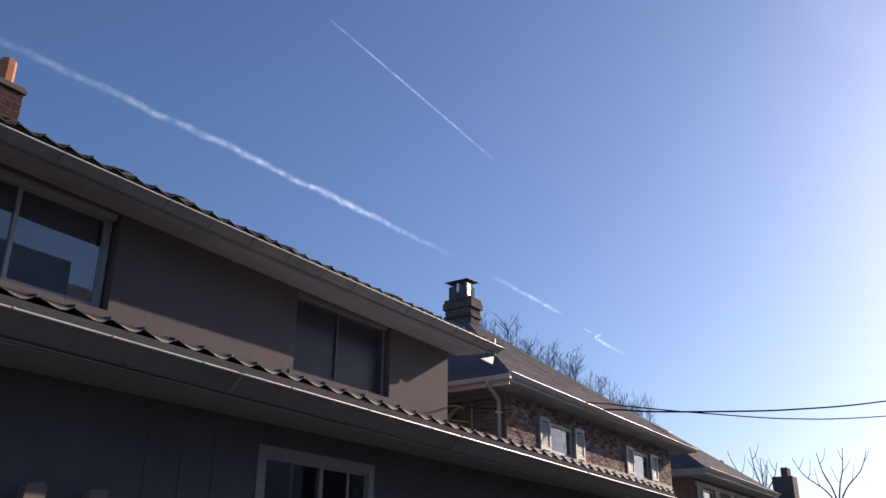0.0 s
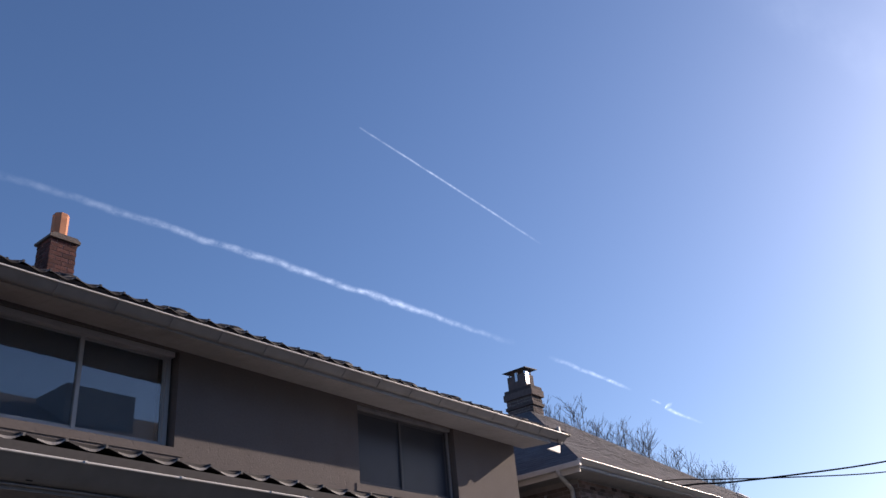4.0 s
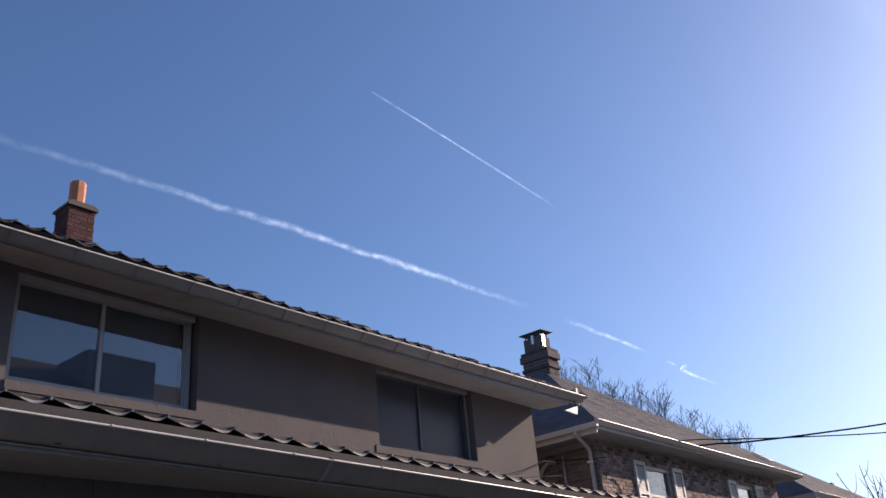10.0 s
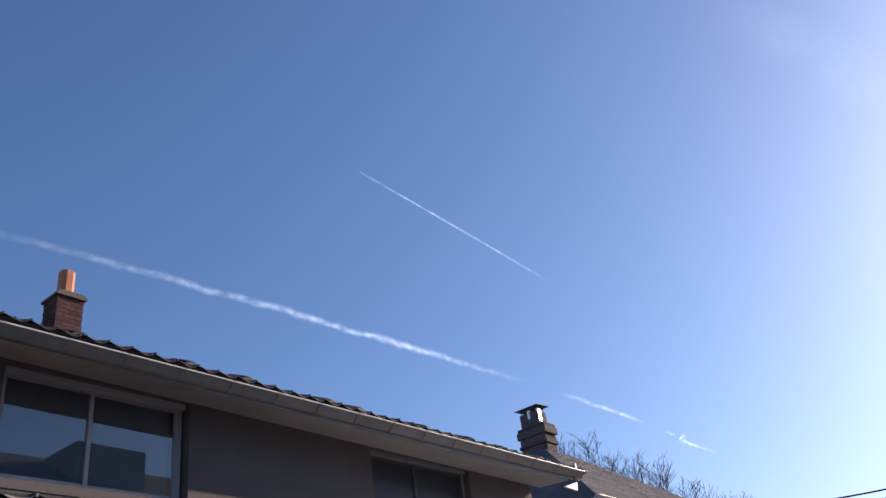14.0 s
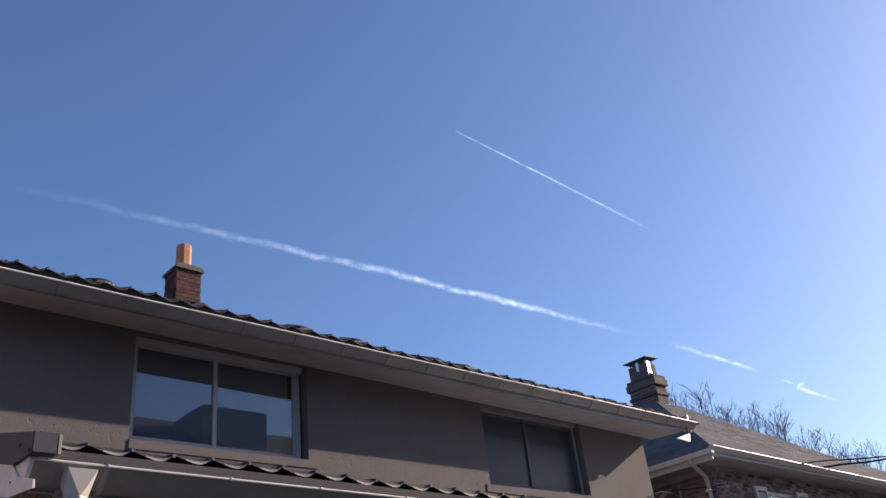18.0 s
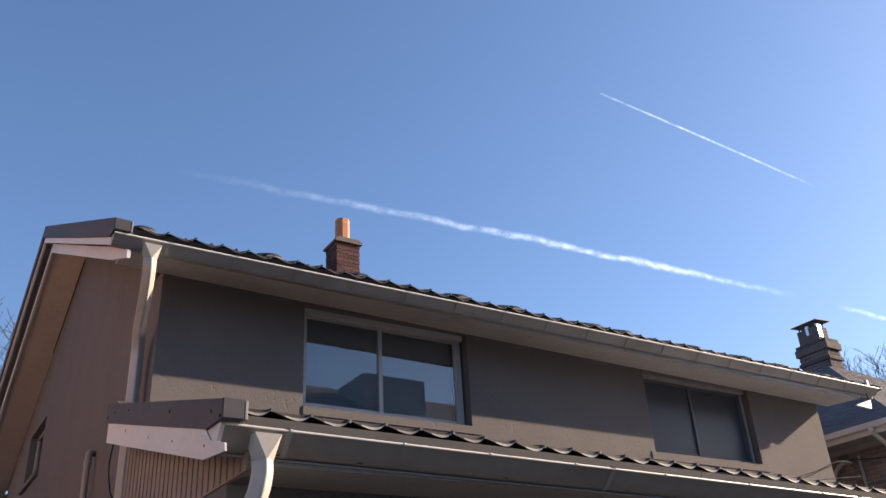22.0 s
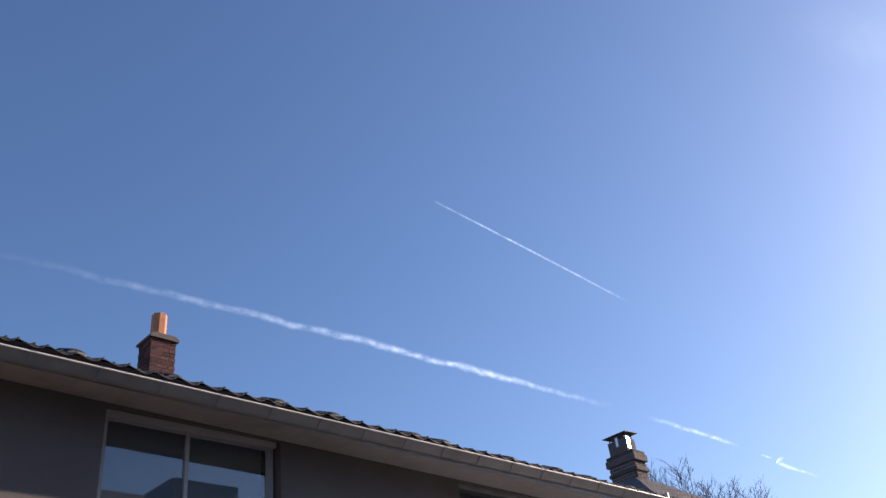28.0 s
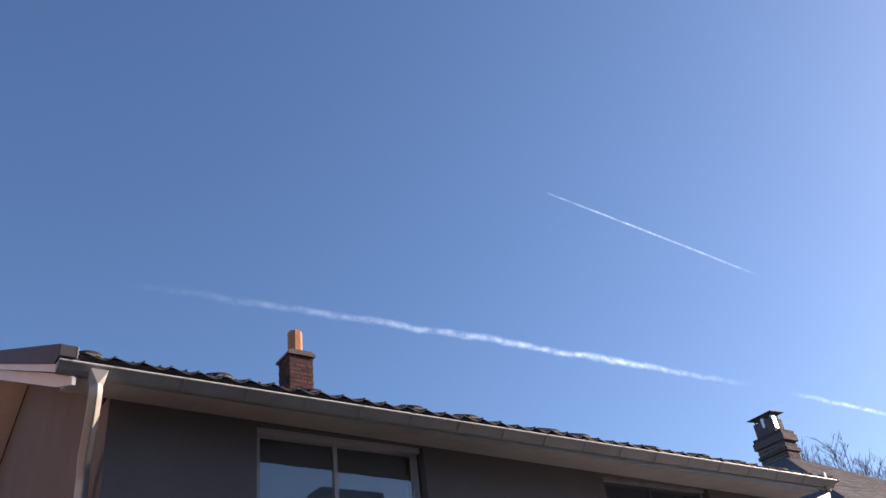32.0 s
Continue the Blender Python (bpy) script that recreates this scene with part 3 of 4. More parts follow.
# rake trims: dark metal above, white board below
for x0, x1, s in ((1.12, 1.165, 1), (11.855, 11.90, -1)):
    top, low = (0.025, -0.16) if s > 0 else (-0.02, -0.14)
    pts = [(-0.50, roof_z(-0.50) + low), (-0.66, 5.195 if s > 0 else 5.235), (-0.66, roof_z(-0.66) + top), (RY, RZ + top), (9.72, roof_z(9.72) + top), (9.72, roof_z(9.72) + low), (RY, RZ + low)]
    part("rake_trim", settled(extrude_poly(pts, "x", x0, x1)), TRIM, house, "dark grey metal rake trim")
    b0, b1 = (1.145, 1.175) if s > 0 else (11.845, 11.875)
    part("rake_board", settled(extrude_poly([(-0.49, roof_z(-0.49) - 0.232), (-0.52, roof_z(-0.52) - 0.14), (RY, RZ - 0.14), (9.6, roof_z(9.6) - 0.14), (9.6, roof_z(9.6) - 0.232), (RY, RZ - 0.232)], "x", b0, b1)), WHITE, house, "white painted rake board")
    b0, b1 = (1.255, 1.285) if s > 0 else (11.735, 11.765)
    ends = [(-0.63, 5.05), (-0.47, 5.145), (RY, RZ - 0.225), (9.5, roof_z(9.5) - 0.225), (9.5, roof_z(9.5) - 0.366), (RY, RZ - 0.366), (0.034, 5.257), (-0.64, 4.972)]
    if s < 0:
        ends = [(-0.05, 5.32), (RY, RZ - 0.225), (RY, RZ - 0.366), (0.10, 5.28)]
    part("eave_return", extrude_poly(ends, "x", b0, b1), WHITE, house, "white painted board with a pointed end")
    if s > 0:
        part("trim_end", box(x0 + 0.004, 1.258, -0.668, -0.60, 5.205, 5.309, 0.003), TRIM, house)
        part("trim_flange", box(1.259, 1.272, -0.670, -0.60, 5.20, 5.305, 0.002), METAL_PAINT, house, "pale metal flange")
part("ridge_cap", settled(tube([(1.5, RY, RZ - 0.01), (11.6, RY, RZ - 0.01)], 0.08, 10)), TILE, roof)
tile_field(roof, 1.33, 43, 0.243, -0.615, roof_z(-0.615) - 0.058, SLOPE, 15, 0.37, 3, rng, fall=0.006, scallop=0.03, lip=0.014, worn=10, lifted=(0, 5, 9, 14, 17, 22, 24, 29, 33, 36, 40))
part("joint_gap", extrude_poly([(4.6, roof_z(4.6) - 0.352), (4.6, roof_z(4.6) - 0.336), (6.3, roof_z(6.3) - 0.336), (6.3, roof_z(6.3) - 0.352)], "x", 1.708, 1.719), CABLE, house)
def falling(bm):
    """Lets the eave's boards sink towards the far end, more at the wall than at the front."""
    for v in bm.verts:
        w = min(1.0, max(0.0, (v.co.y + 0.513) / 0.511))
        v.co.z -= (0.0080 + 0.0065 * w) * (v.co.x - 1.5)
    return bm


part("fascia", falling(box(1.29, 11.48, -0.528, -0.515, 5.10, 5.25)), METAL_PAINT, house)
soffit = part("soffit", falling(extrude_poly([(-0.513, 5.105), (-0.513, 5.125), (-0.002, 5.222), (-0.002, 5.205)], "x", 1.29, 11.48)), EAVE_SOFFIT, house)
for i in range(64):
    x = 1.60 + i * 0.152
    part("soffit_rib", falling(extrude_poly([(-0.505, 5.1054), (-0.505, 5.108), (-0.006, 5.206), (-0.006, 5.2036)], "x", x, x + 0.004)), EAVE_SOFFIT, soffit)
part("apron", settled(extrude_poly([(-0.604, 5.272), (-0.515, 5.165), (-0.505, 5.165), (-0.594, 5.272)], "x", 1.30, 11.72)), TRIM, house, "dark grey metal drip apron")
gut = gutter_run(house, 1.135, 11.84, -0.645, 5.18, 5.18)
for i in range(17):
    gutter_strap(gut, 1.6 + i * 0.594, -0.645, 5.18, w=0.046)

part("tile_stop", box(11.565, 11.61, -0.652, -0.612, 5.192, 5.275, 0.004), WHITE, gut, "white end stop above the gutter")

# white wedge hung under the far end of the gutter
wedge = part("gutter_wedge", extrude_poly([(11.285, 4.897), (11.655, 5.012), (11.668, 5.005), (11.63, 4.878)], "y", -0.575, -0.545), WHITE, gut, "white wedge under the gutter end")
part("gutter_hanger", tube([(11.64, -0.56, 5.0), (11.63, -0.56, 5.06), (11.61, -0.57, 5.11)], 0.008, 6), TRIM, gut)

# downspout at the front corner of the gable side
ds = part("downspout", square_pipe(bend([(1.455, -0.60, 5.02), (1.462, -0.575, 4.93), (1.51, -0.33, 4.79), (1.565, 0.0, 4.64), (1.605, 0.16, 4.52), (1.615, 0.20, 4.36), (1.615, 0.20, 4.1)]) + [Vector((1.615, 0.20, 0.2))], 0.060), DOWNPIPE, house)
hopper(ds, 1.455, -0.60, 5.132, drop=0.125, half=0.072, turned=0.053)
part("downspout", tube([(1.555, 9.3, 5.2), (1.555, 9.2, 4.9), (1.555, 9.2, 0.2)], 0.05, 10), METAL_PAINT, house, smooth=True)
part("back_gutter", box(1.14, 11.88, 9.6, 9.74, 5.02, 5.14, 0.02), METAL_PAINT, house)

# pale pipe on the gable wall
vp = part("vent_pipe", tube(bend([(1.74, 2.10, 4.03), (1.67, 2.04, 4.02), (1.645, 1.99, 3.95), (1.645, 1.98, 3.56), (1.65, 1.90, 3.45), (1.655, 1.55, 3.36), (1.66, 0.95, 3.26), (1.68, 0.2, 3.14)]), 0.033, 10), PIPE, house, smooth=True)
part("stub", tube([(1.648, 1.93, 3.47), (1.645, 1.95, 3.36), (1.64, 1.96, 3.27)], 0.030, 10), PIPE, vp)
part("collar", tube([(1.645, 1.985, 3.92), (1.645, 1.985, 3.87)], 0.040, 10), PIPE, vp)

# chimney
cx0, cx1, cy0, cy1 = 5.42, 5.84, 4.0, 4.42
ch = part("chimney", box(cx0 + 0.008, cx1 - 0.008, cy0 + 0.008, cy1 - 0.008, 7.3, 8.34), MORTAR, house, "dark red brick chimney")
for o, a, n, w in (((cx0, cy0 + 0.008, 7.48), (1, 0, 0), (0, -1, 0), cx1 - cx0), ((cx0 + 0.008, cy1, 7.48), (0, -1, 0), (-1, 0, 0), cy1 - cy0), ((cx1 - 0.008, cy0, 7.48), (0, 1, 0), (1, 0, 0), cy1 - cy0)):
    brick_face(ch, o, a, n, w, 12, 0.205, 0.0715, BRICK_RED, rng=rng, proud=0.007)
part("cap", extrude_poly([(cx0 - 0.035, 8.335), (cx0 - 0.035, 8.375), (cx0 + 0.03, 8.42), (cx1 - 0.03, 8.42), (cx1 + 0.035, 8.375), (cx1 + 0.035, 8.335)], "y", cy0 - 0.035, cy1 + 0.035), CEMENT, ch, "grey cement chimney cap")
pot = bmesh.new()
rings = []
for r, z in ((0.094, 8.40), (0.094, 8.865), (0.088, 8.873), (0.066, 8.873), (0.066, 8.46)):
    ring = []
    for k in range(4):
        for turn in (-0.17, 0.17):
            a = math.pi / 4 + math.pi / 2 * k + turn * 2.2
            reach = r * 1.30
            ring.append(pot.verts.new((cx0 + 0.205 + reach * math.cos(a), cy0 + 0.21 + reach * math.sin(a), z)))
    rings.append(ring)
for r0, r1 in zip(rings, rings[1:]):
    for k in range(8):
        pot.faces.new((r0[k], r0[(k + 1) % 8], r1[(k + 1) % 8], r1[k]))
pot.faces.new(rings[-1])
bmesh.ops.recalc_face_normals(pot, faces=pot.faces)
part("flue", pot, CLAY, ch, "orange clay flue")

# ---- the porch ----
PS = 0.284
PF = 0.0115
porch_z = lambda y: 3.03 + PS * (y + 2.93)
porch = part("porch_roof", extrude_poly([(-2.86, porch_z(-2.86) - 0.13), (-2.86, porch_z(-2.86) - 0.045), (-0.002, porch_z(-0.002) - 0.045), (-0.002, porch_z(-0.002) - 0.13)], "x", 1.44, 12.9), SOFFIT, house, "dark tiled porch roof")
tile_field(porch, 1.45, 47, 0.243, -2.885, porch_z(-2.885) - 0.006, PS, 8, 0.37, 3, rng, fall=PF, scallop=0.031, lip=0.0115, fill=0.75)
for x0, x1 in ((1.45, 5.118), (5.122, 8.998), (9.002, 12.9)):
    bm = extrude_poly([(-2.903, 3.024), (-2.868, 2.93), (-2.80, 2.92), (-2.79, 2.92), (-2.859, 3.022)], "x", x0, x1)
    for v in bm.verts:
        v.co.z -= PF * (v.co.x - 1.45)
    part("apron", bm, APRON, house, "brown-grey metal drip apron")
part("flashing", extrude_poly([(-0.12, porch_z(-0.12) + 0.05), (-0.004, porch_z(0) + 0.09), (-0.004, porch_z(0) + 0.06), (-0.12, porch_z(-0.12) + 0.035)], "x", 1.45, 11.2), TRIM, house)
pg = gutter_run(house, 1.42, 12.9, -2.93, 2.955, 2.955 - PF * 11.5, wide=0.15, deep=0.118, name="porch_gutter", mat=PORCH_GUTTER, rim=0.007)
rim_at = lambda x: 2.957 - PF * (x - 1.4)
for x in (1.80, 2.53, 3.16, 3.86, 4.7, 5.6, 6.5, 7.4, 8.3, 9.2, 10.1):
    part("joint", tube([(x - 0.007, -2.934, rim_at(x)), (x + 0.007, -2.934, rim_at(x))], 0.0095, 8), LIT_RIM, pg)
part("sleeve", box(1.735, 1.765, -2.862, -2.847, rim_at(1.75) - 0.122, rim_at(1.75) - 0.1165), CABLE, pg)
for x in (1.795, 4.2, 7.0, 9.8):
    gutter_strap(pg, x, -2.93, rim_at(x), wide=0.15, deep=0.118, w=0.032)
for x in (2.25, 3.3, 4.35, 5.4, 6.45):
    part("drain_mark", box(x, x + 0.035, -2.862, -2.850, rim_at(x) - 0.121, rim_at(x) - 0.1165), CABLE, pg)
part("fascia", box(1.64, 12.88, -2.778, -2.765, 2.79, 2.90), PORCH_SOFFIT, house)
part("porch_ceiling", box(1.66, 12.88, -2.764, -2.285, 2.79, 2.81), PORCH_SOFFIT, house)
bead = box(1.45, 12.8, -2.80, -2.7785, 2.815, 2.823, 0.002)
for v in bead.verts:
    v.co.z -= PF * (v.co.x - 1.9)
part("fascia_bead", bead, PORCH_SOFFIT, house)
part("porch_trim", extrude_poly([(-0.03, porch_z(0) + 0.045), (-3.0, porch_z(-3.0) + 0.062), (-3.0, 2.966), (-2.73, porch_z(-2.73) - 0.113), (-0.03, porch_z(0) - 0.113)], "x", 1.375, 1.42), TRIM, house, "dark grey metal trim with screw heads")
part("trim_end", box(1.378, 1.500, -3.004, -2.93, 2.968, 3.078, 0.003), TRIM, house)
part("trim_flange", box(1.501, 1.517, -3.006, -2.93, 2.966, 3.070, 0.002), METAL_PAINT, house, "pale metal flange")
part("porch_board", extrude_poly([(-0.10, porch_z(-0.10) - 0.112), (-2.70, 2.983), (-2.803, 2.894), (-3.043, 2.821), (-3.051, 2.777), (-2.687, 2.815), (-0.10, 3.562)], "x", 1.385, 1.396), WHITE, house, "white painted board with a pointed end")
part("end_cap", extrude_poly([(-2.68, 2.985), (-2.68, 2.85), (-2.79, 2.83), (-2.83, 2.835), (-2.885, 2.89), (-2.93, 2.955), (-2.915, 2.985)], "x", 1.3965, 1.4195), WHITE, pg, "white gutter end cap")
for y, z in ((-0.10, 3.77), (-0.347, 3.744), (-0.818, 3.629), (-1.968, 3.293), (-2.818, 3.052), (-2.97, 2.985)):
    part("screw", tube([(1.371, y, z), (1.377, y, z)], 0.010, 8), CABLE, house)
for y, z in ((-0.75, 3.49), (-1.45, 3.26), (-2.05, 3.08), (-2.70, 2.89)):
    part("nail", tube([(1.382, y, z), (1.387, y, z)], 0.007, 6), TRIM, house)
pd = part("downspout", square_pipe(bend([(1.655, -2.885, 2.79), (1.655, -2.885, 2.70), (1.638, -2.845, 2.58), (1.60, -2.66, 2.40), (1.585, -2.52, 2.25), (1.58, -2.47, 2.05)]) + [Vector((1.58, -2.47, 0.2))], 0.067), DOWNPIPE, house)
hopper(pd, 1.656, -2.885, 2.92, drop=0.14, half=0.078, turned=0.060)
part("cable", tube(bend([(1.46, -0.04, 3.62), (1.45, 0.0, 3.40), (1.46, -0.11, 3.17), (1.47, -0.30, 3.03), (1.48, -0.32, 2.8)]), 0.006, 6), CABLE, house, "thin black hanging cable", smooth=True)
# slatted end panel under the porch roof
panel = part("end_panel", extrude_poly([(-2.86, 2.75), (-2.86, porch_z(-2.86) - 0.215), (-0.01, porch_z(0) - 0.2), (-0.01, 2.75)], "x", 1.60, 1.63), PORCH_SOFFIT, house, "tan vertical slat siding")
y = -2.85
while y < -0.09:
    part("slat", box(1.580, 1.5995, y, y + 0.088, 2.752, porch_z(y) - 0.212), SIDING, panel)
    y += 0.11
part("trim_rail", box(1.574, 1.602, -2.86, -0.02, 2.736, 2.750, 0.003), SIDING, panel)
part("porch_side_wall", box(1.585, 1.72, -2.52, -0.003, 0, 2.735), STUCCO, house)
part("porch_wall", wall_holes(1.72, 12.6, 0, 2.789, -2.28, -2.13, [(5.05, 6.52, 0.3, 2.62)]), DARK_STUCCO, house, "dark porch front wall")
# Posts stop where the eave's shadow begins; that edge is in their shape.
for x in (3.12, 3.55):
    part("porch_post", extrude_poly([(x - 0.02, 0.0), (x, 2.0), (x + 0.012, 2.128), (x + 0.125, 2.145), (x + 0.14, 2.12), (x + 0.145, 0.0)], "y", -2.36, -2.2805), POST, house, "sunlit lower part of tan porch post")
x = 1.9
while x < 4.8:
    if not (3.0 < x < 3.8):
        part("batten", box(x, x + 0.04, -2.287, -2.2805, 0, 2.788), DARK_STUCCO, house)
    x += 0.30
door = slider_window(house, 5.05, 6.52, 0.3, 2.62, -2.29, 5.80, name="patio_door", framing=DOOR_FRAME, fw=0.08)
for x in (5.45, 6.17):
    part("muntin", box(x, x + 0.03, -2.262, -2.25, 0.4, 2.53), DOOR_FRAME, door)
# Near-black boards added to keep the porch interior in shade.
part("porch_inside", box(1.73, 12.5, -0.4, -0.3, 0.0, 2.74), ROOM_SHADE, house)
part("porch_roof_board", box(1.73, 12.5, -2.12, -0.02, 2.75, 2.77), ROOM_SHADE, house)


# ---- the neighbouring brick houses ----
def hip_roof(parent, x0, x1, y0, y1, z, ax0, ax1, ay0, ay1, top, name="roof"):
    """A hip roof with a flat soffit; its courses of shingles are laid as thin overlapping strips."""
    bm = bmesh.new()
    e = [bm.verts.new(p) for p in ((x0, y0, z), (x1, y0, z), (x1, y1, z), (x0, y1, z))]
    a = [bm.verts.new(p) for p in ((ax0, ay0, top), (ax1, ay0, top), (ax1, ay1, top), (ax0, ay1, top))]
    bm.faces.new(e[::-1])
    bm.faces.new(a)
    for i in range(4):
        bm.faces.new((e[i], e[(i + 1) % 4], a[(i + 1) % 4], a[i]))
    roof = part(name, bm, SHINGLE, parent, "weathered grey asphalt shingle roof")
    V, F = [], []
    sides = (((x0, y0, z), (x1, y0, z), (ax0, ay0, top), (ax1, ay0, top)), ((x0, y1, z), (x0, y0, z), (ax0, ay1, top), (ax0, ay0, top)))
    for p0, p1, q0, q1 in sides:
        p0, p1, q0, q1 = map(Vector, (p0, p1, q0, q1))
        n = (p1 - p0).cross(q0 - p0).normalized()
        rows = max(4, int((q0 - p0).length / 0.15))
        for r in range(rows):
            f0, f1 = r / rows, (r + 1.1) / rows
            l0, r0, l1, r1 = p0.lerp(q0, f0), p1.lerp(q1, f0), p0.lerp(q0, min(1, f1)), p1.lerp(q1, min(1, f1))
            wide = (r0 - l0).length
            cols = max(1, int(wide / 0.32))
            for c in range(cols):
                u0, u1 = (c + 0.02 + 0.5 * (r % 2) * (c > 0)) / cols, min(1.0, (c + 1 + 0.5 * (r % 2)) / cols)
                if u1 <= u0:
                    continue
                lift = n * rng.uniform(0.006, 0.011)
                base = len(V)
                V += [tuple(l0.lerp(r0, u0) + lift), tuple(l0.lerp(r0, u1) + lift), tuple(l1.lerp(r1, u1) + n * 0.003), tuple(l1.lerp(r1, u0) + n * 0.003), tuple(l0.lerp(r0, u0)), tuple(l0.lerp(r0, u1))]
                F += [(base, base + 1, base + 2, base + 3), (base + 4, base + 5, base + 1, base)]
    me = bpy.data.meshes.new("shingles")
    me.from_pydata(V, [], F)
    me.materials.append(SHINGLE)
    ob = new("shingles", me)
    ob.parent = roof
    tagged(ob, kind="stuff")
    return roof


def shuttered_window(parent, x0, x1, z0, z1, y, shade=None, sw=0.40):
    """A sash window between two louvred shutters."""
    w = part("window", wall_holes(x0, x1, z0, z1, y + 0.03, y + 0.10, [(x0 + 0.07, x1 - 0.07, z0 + 0.07, z1 - 0.07)]), EAVE_PAINT, parent)
    part("pane", box(x0 + 0.06, x1 - 0.06, y + 0.06, y + 0.065, z0 + 0.06, z1 - 0.06), DULL_GLASS, w)
    part("meeting_rail", box(x0 + 0.06, x1 - 0.06, y + 0.045, y + 0.085, (z0 + z1) / 2 - 0.02, (z0 + z1) / 2 + 0.02), EAVE_PAINT, w)
    part("window_sill", box(x0 - 0.04, x1 + 0.04, y - 0.05, y + 0.08, z0 - 0.06, z0, 0.008), EAVE_PAINT, w)
    if shade:
        part("curtain", box(x0 + 0.08, x1 - 0.08, y + 0.13, y + 0.14, shade[0], shade[1]), CURTAIN, w)
    for a, b in ((x0 - sw - 0.01, x0 - 0.01), (x1 + 0.01, x1 + sw + 0.01)):
        s = part("shutter", wall_holes(a, b, z0 - 0.03, z1 + 0.03, y - 0.045, y - 0.008, [(a + 0.06, b - 0.06, z0 + 0.04, (z0 + z1) / 2 - 0.03), (a + 0.06, b - 0.06, (z0 + z1) / 2 + 0.03, z1 - 0.04)]), SHUTTER, parent, "pale louvred shutter")
        z = z0 + 0.05
        while z < z1 - 0.07:
            if abs(z + 0.015 - (z0 + z1) / 2) > 0.045:
                part("louvre", extrude_poly([(y - 0.036, z), (y - 0.032, z - 0.004), (y - 0.012, z + 0.030), (y - 0.016, z + 0.034)], "x", a + 0.055, b - 0.055), SHUTTER, s)
            z += 0.031
    return w


nb = thing("house", "brown brick house with hip roof, cream eaves and shutters", "house", (17.1, 4, 0))
NX0, NX1, NZ = 13.05, 21.15, 4.86
NW = [(14.65, 15.70), (18.72, 19.75)]
fw = part("front_wall", wall_holes(NX0, NX1, 0, 4.80, 0.0, 0.25, [(a, b, 3.45, 4.52) for a, b in NW]), MORTAR, nb, "mottled brick wall")
lw = part("side_wall", box(NX0, NX0 + 0.25, 0.25, 8.0, 0, 4.80), MORTAR, nb, "brown brick wall")
part("side_wall", box(NX1 - 0.25, NX1, 0.25, 8.0, 0, 4.72), MORTAR, nb)
part("back_wall", box(NX0, NX1, 8.0, 8.25, 0, 4.72), MORTAR, nb)
shuttered_window(nb, NW[0][0], NW[0][1], 3.45, 4.52, 0.0, shade=(3.46, 4.15), sw=0.41)
shuttered_window(nb, NW[1][0], NW[1][1], 3.45, 4.52, 0.0, shade=(3.46, 4.3), sw=0.41)
# A near-black sheet stands in for the unlit room.
part("room", box(NX0 + 0.3, NX1 - 0.3, 1.2, 1.3, 3.0, 4.7), ROOM_SHADE, nb)
nroof = hip_roof(nb, 12.43, 21.82, -0.46, 8.8, 4.91, 16.6, 17.6, 3.0, 5.2, 7.42)
part("soffit", box(12.47, 21.79, -0.389, 8.77, 4.79, 4.83), SOFFIT, nb)
part("fascia", box(12.466, 21.80, -0.41, -0.39, 4.80, 4.905), SOFFIT, nb)
part("fascia", box(12.445, 12.465, -0.41, 8.77, 4.74, 4.905), EAVE_PAINT, nb)
gutter_run(nb, 12.40, 21.83, -0.50, 4.93, 4.865, wide=0.09, deep=0.068, mat=EAVE_PAINT, rim=0.006)
part("side_gutter", box(12.36, 12.445, -0.46, 8.77, 4.82, 4.91, 0.012), EAVE_PAINT, nb)
nd = part("downspout", tube(bend([(12.40, -0.03, 4.83), (12.42, -0.02, 4.77), (12.84, 0.07, 4.66), (12.96, 0.095, 4.60), (12.98, 0.10, 4.46)]) + [Vector((12.98, 0.10, 0.2))], 0.038, 10), EAVE_PAINT, nb, smooth=True)
part("clip", box(12.935, 13.05, 0.05, 0.15, 4.40, 4.43), STEEL, nd)
inside = lambda s, z: any(a - NX0 - 0.005 < s < b - NX0 + 0.005 and 3.45 < z + 3.1 < 4.52 for a, b in NW)
brick_face(fw, (NX0, 0.0, 3.1), (1, 0, 0), (0, -1, 0), NX1 - NX0, 26, 0.175, 0.064, BRICK_TAN, cut=inside, rng=rng, proud=0.008)
brick_face(lw, (NX0, 6.0, 3.1), (0, -1, 0), (-1, 0, 0), 6.0, 22, 0.21, 0.073, BRICK_DARK, rng=rng, proud=0.008, limit=120)
nx0, nx1, ny0, ny1 = 16.76, 17.20, 3.0, 3.73
nc = part("chimney", box(nx0 + 0.008, nx1 - 0.008, ny0 + 0.008, ny1 - 0.008, 6.6, 8.10), MORTAR, nb, "brown brick chimney with a stepped top")
for o, a, n, w in (((nx0, ny0 + 0.008, 6.95), (1, 0, 0), (0, -1, 0), nx1 - nx0), ((nx0 + 0.008, ny1, 6.95), (0, -1, 0), (-1, 0, 0), ny1 - ny0)):
    brick_face(nc, o, a, n, w, 16, 0.21, 0.072, CHIMNEY_BRICK, rng=rng, proud=0.008)
for z0, z1, o in ((7.62, 7.70, 0.03), (7.86, 8.02, 0.045), (8.02, 8.11, 0.02)):
    part("corbel", box(nx0 - o, nx1 + o, ny0 - o, ny1 + o, z0, z1, 0.008), CHIMNEY_BRICK, nc)
part("chimney_top", box(nx0 + 0.0, nx1 - 0.06, ny0 + 0.12, ny1 - 0.10, 8.11, 8.44, 0.01), CHIMNEY_BRICK, nc)
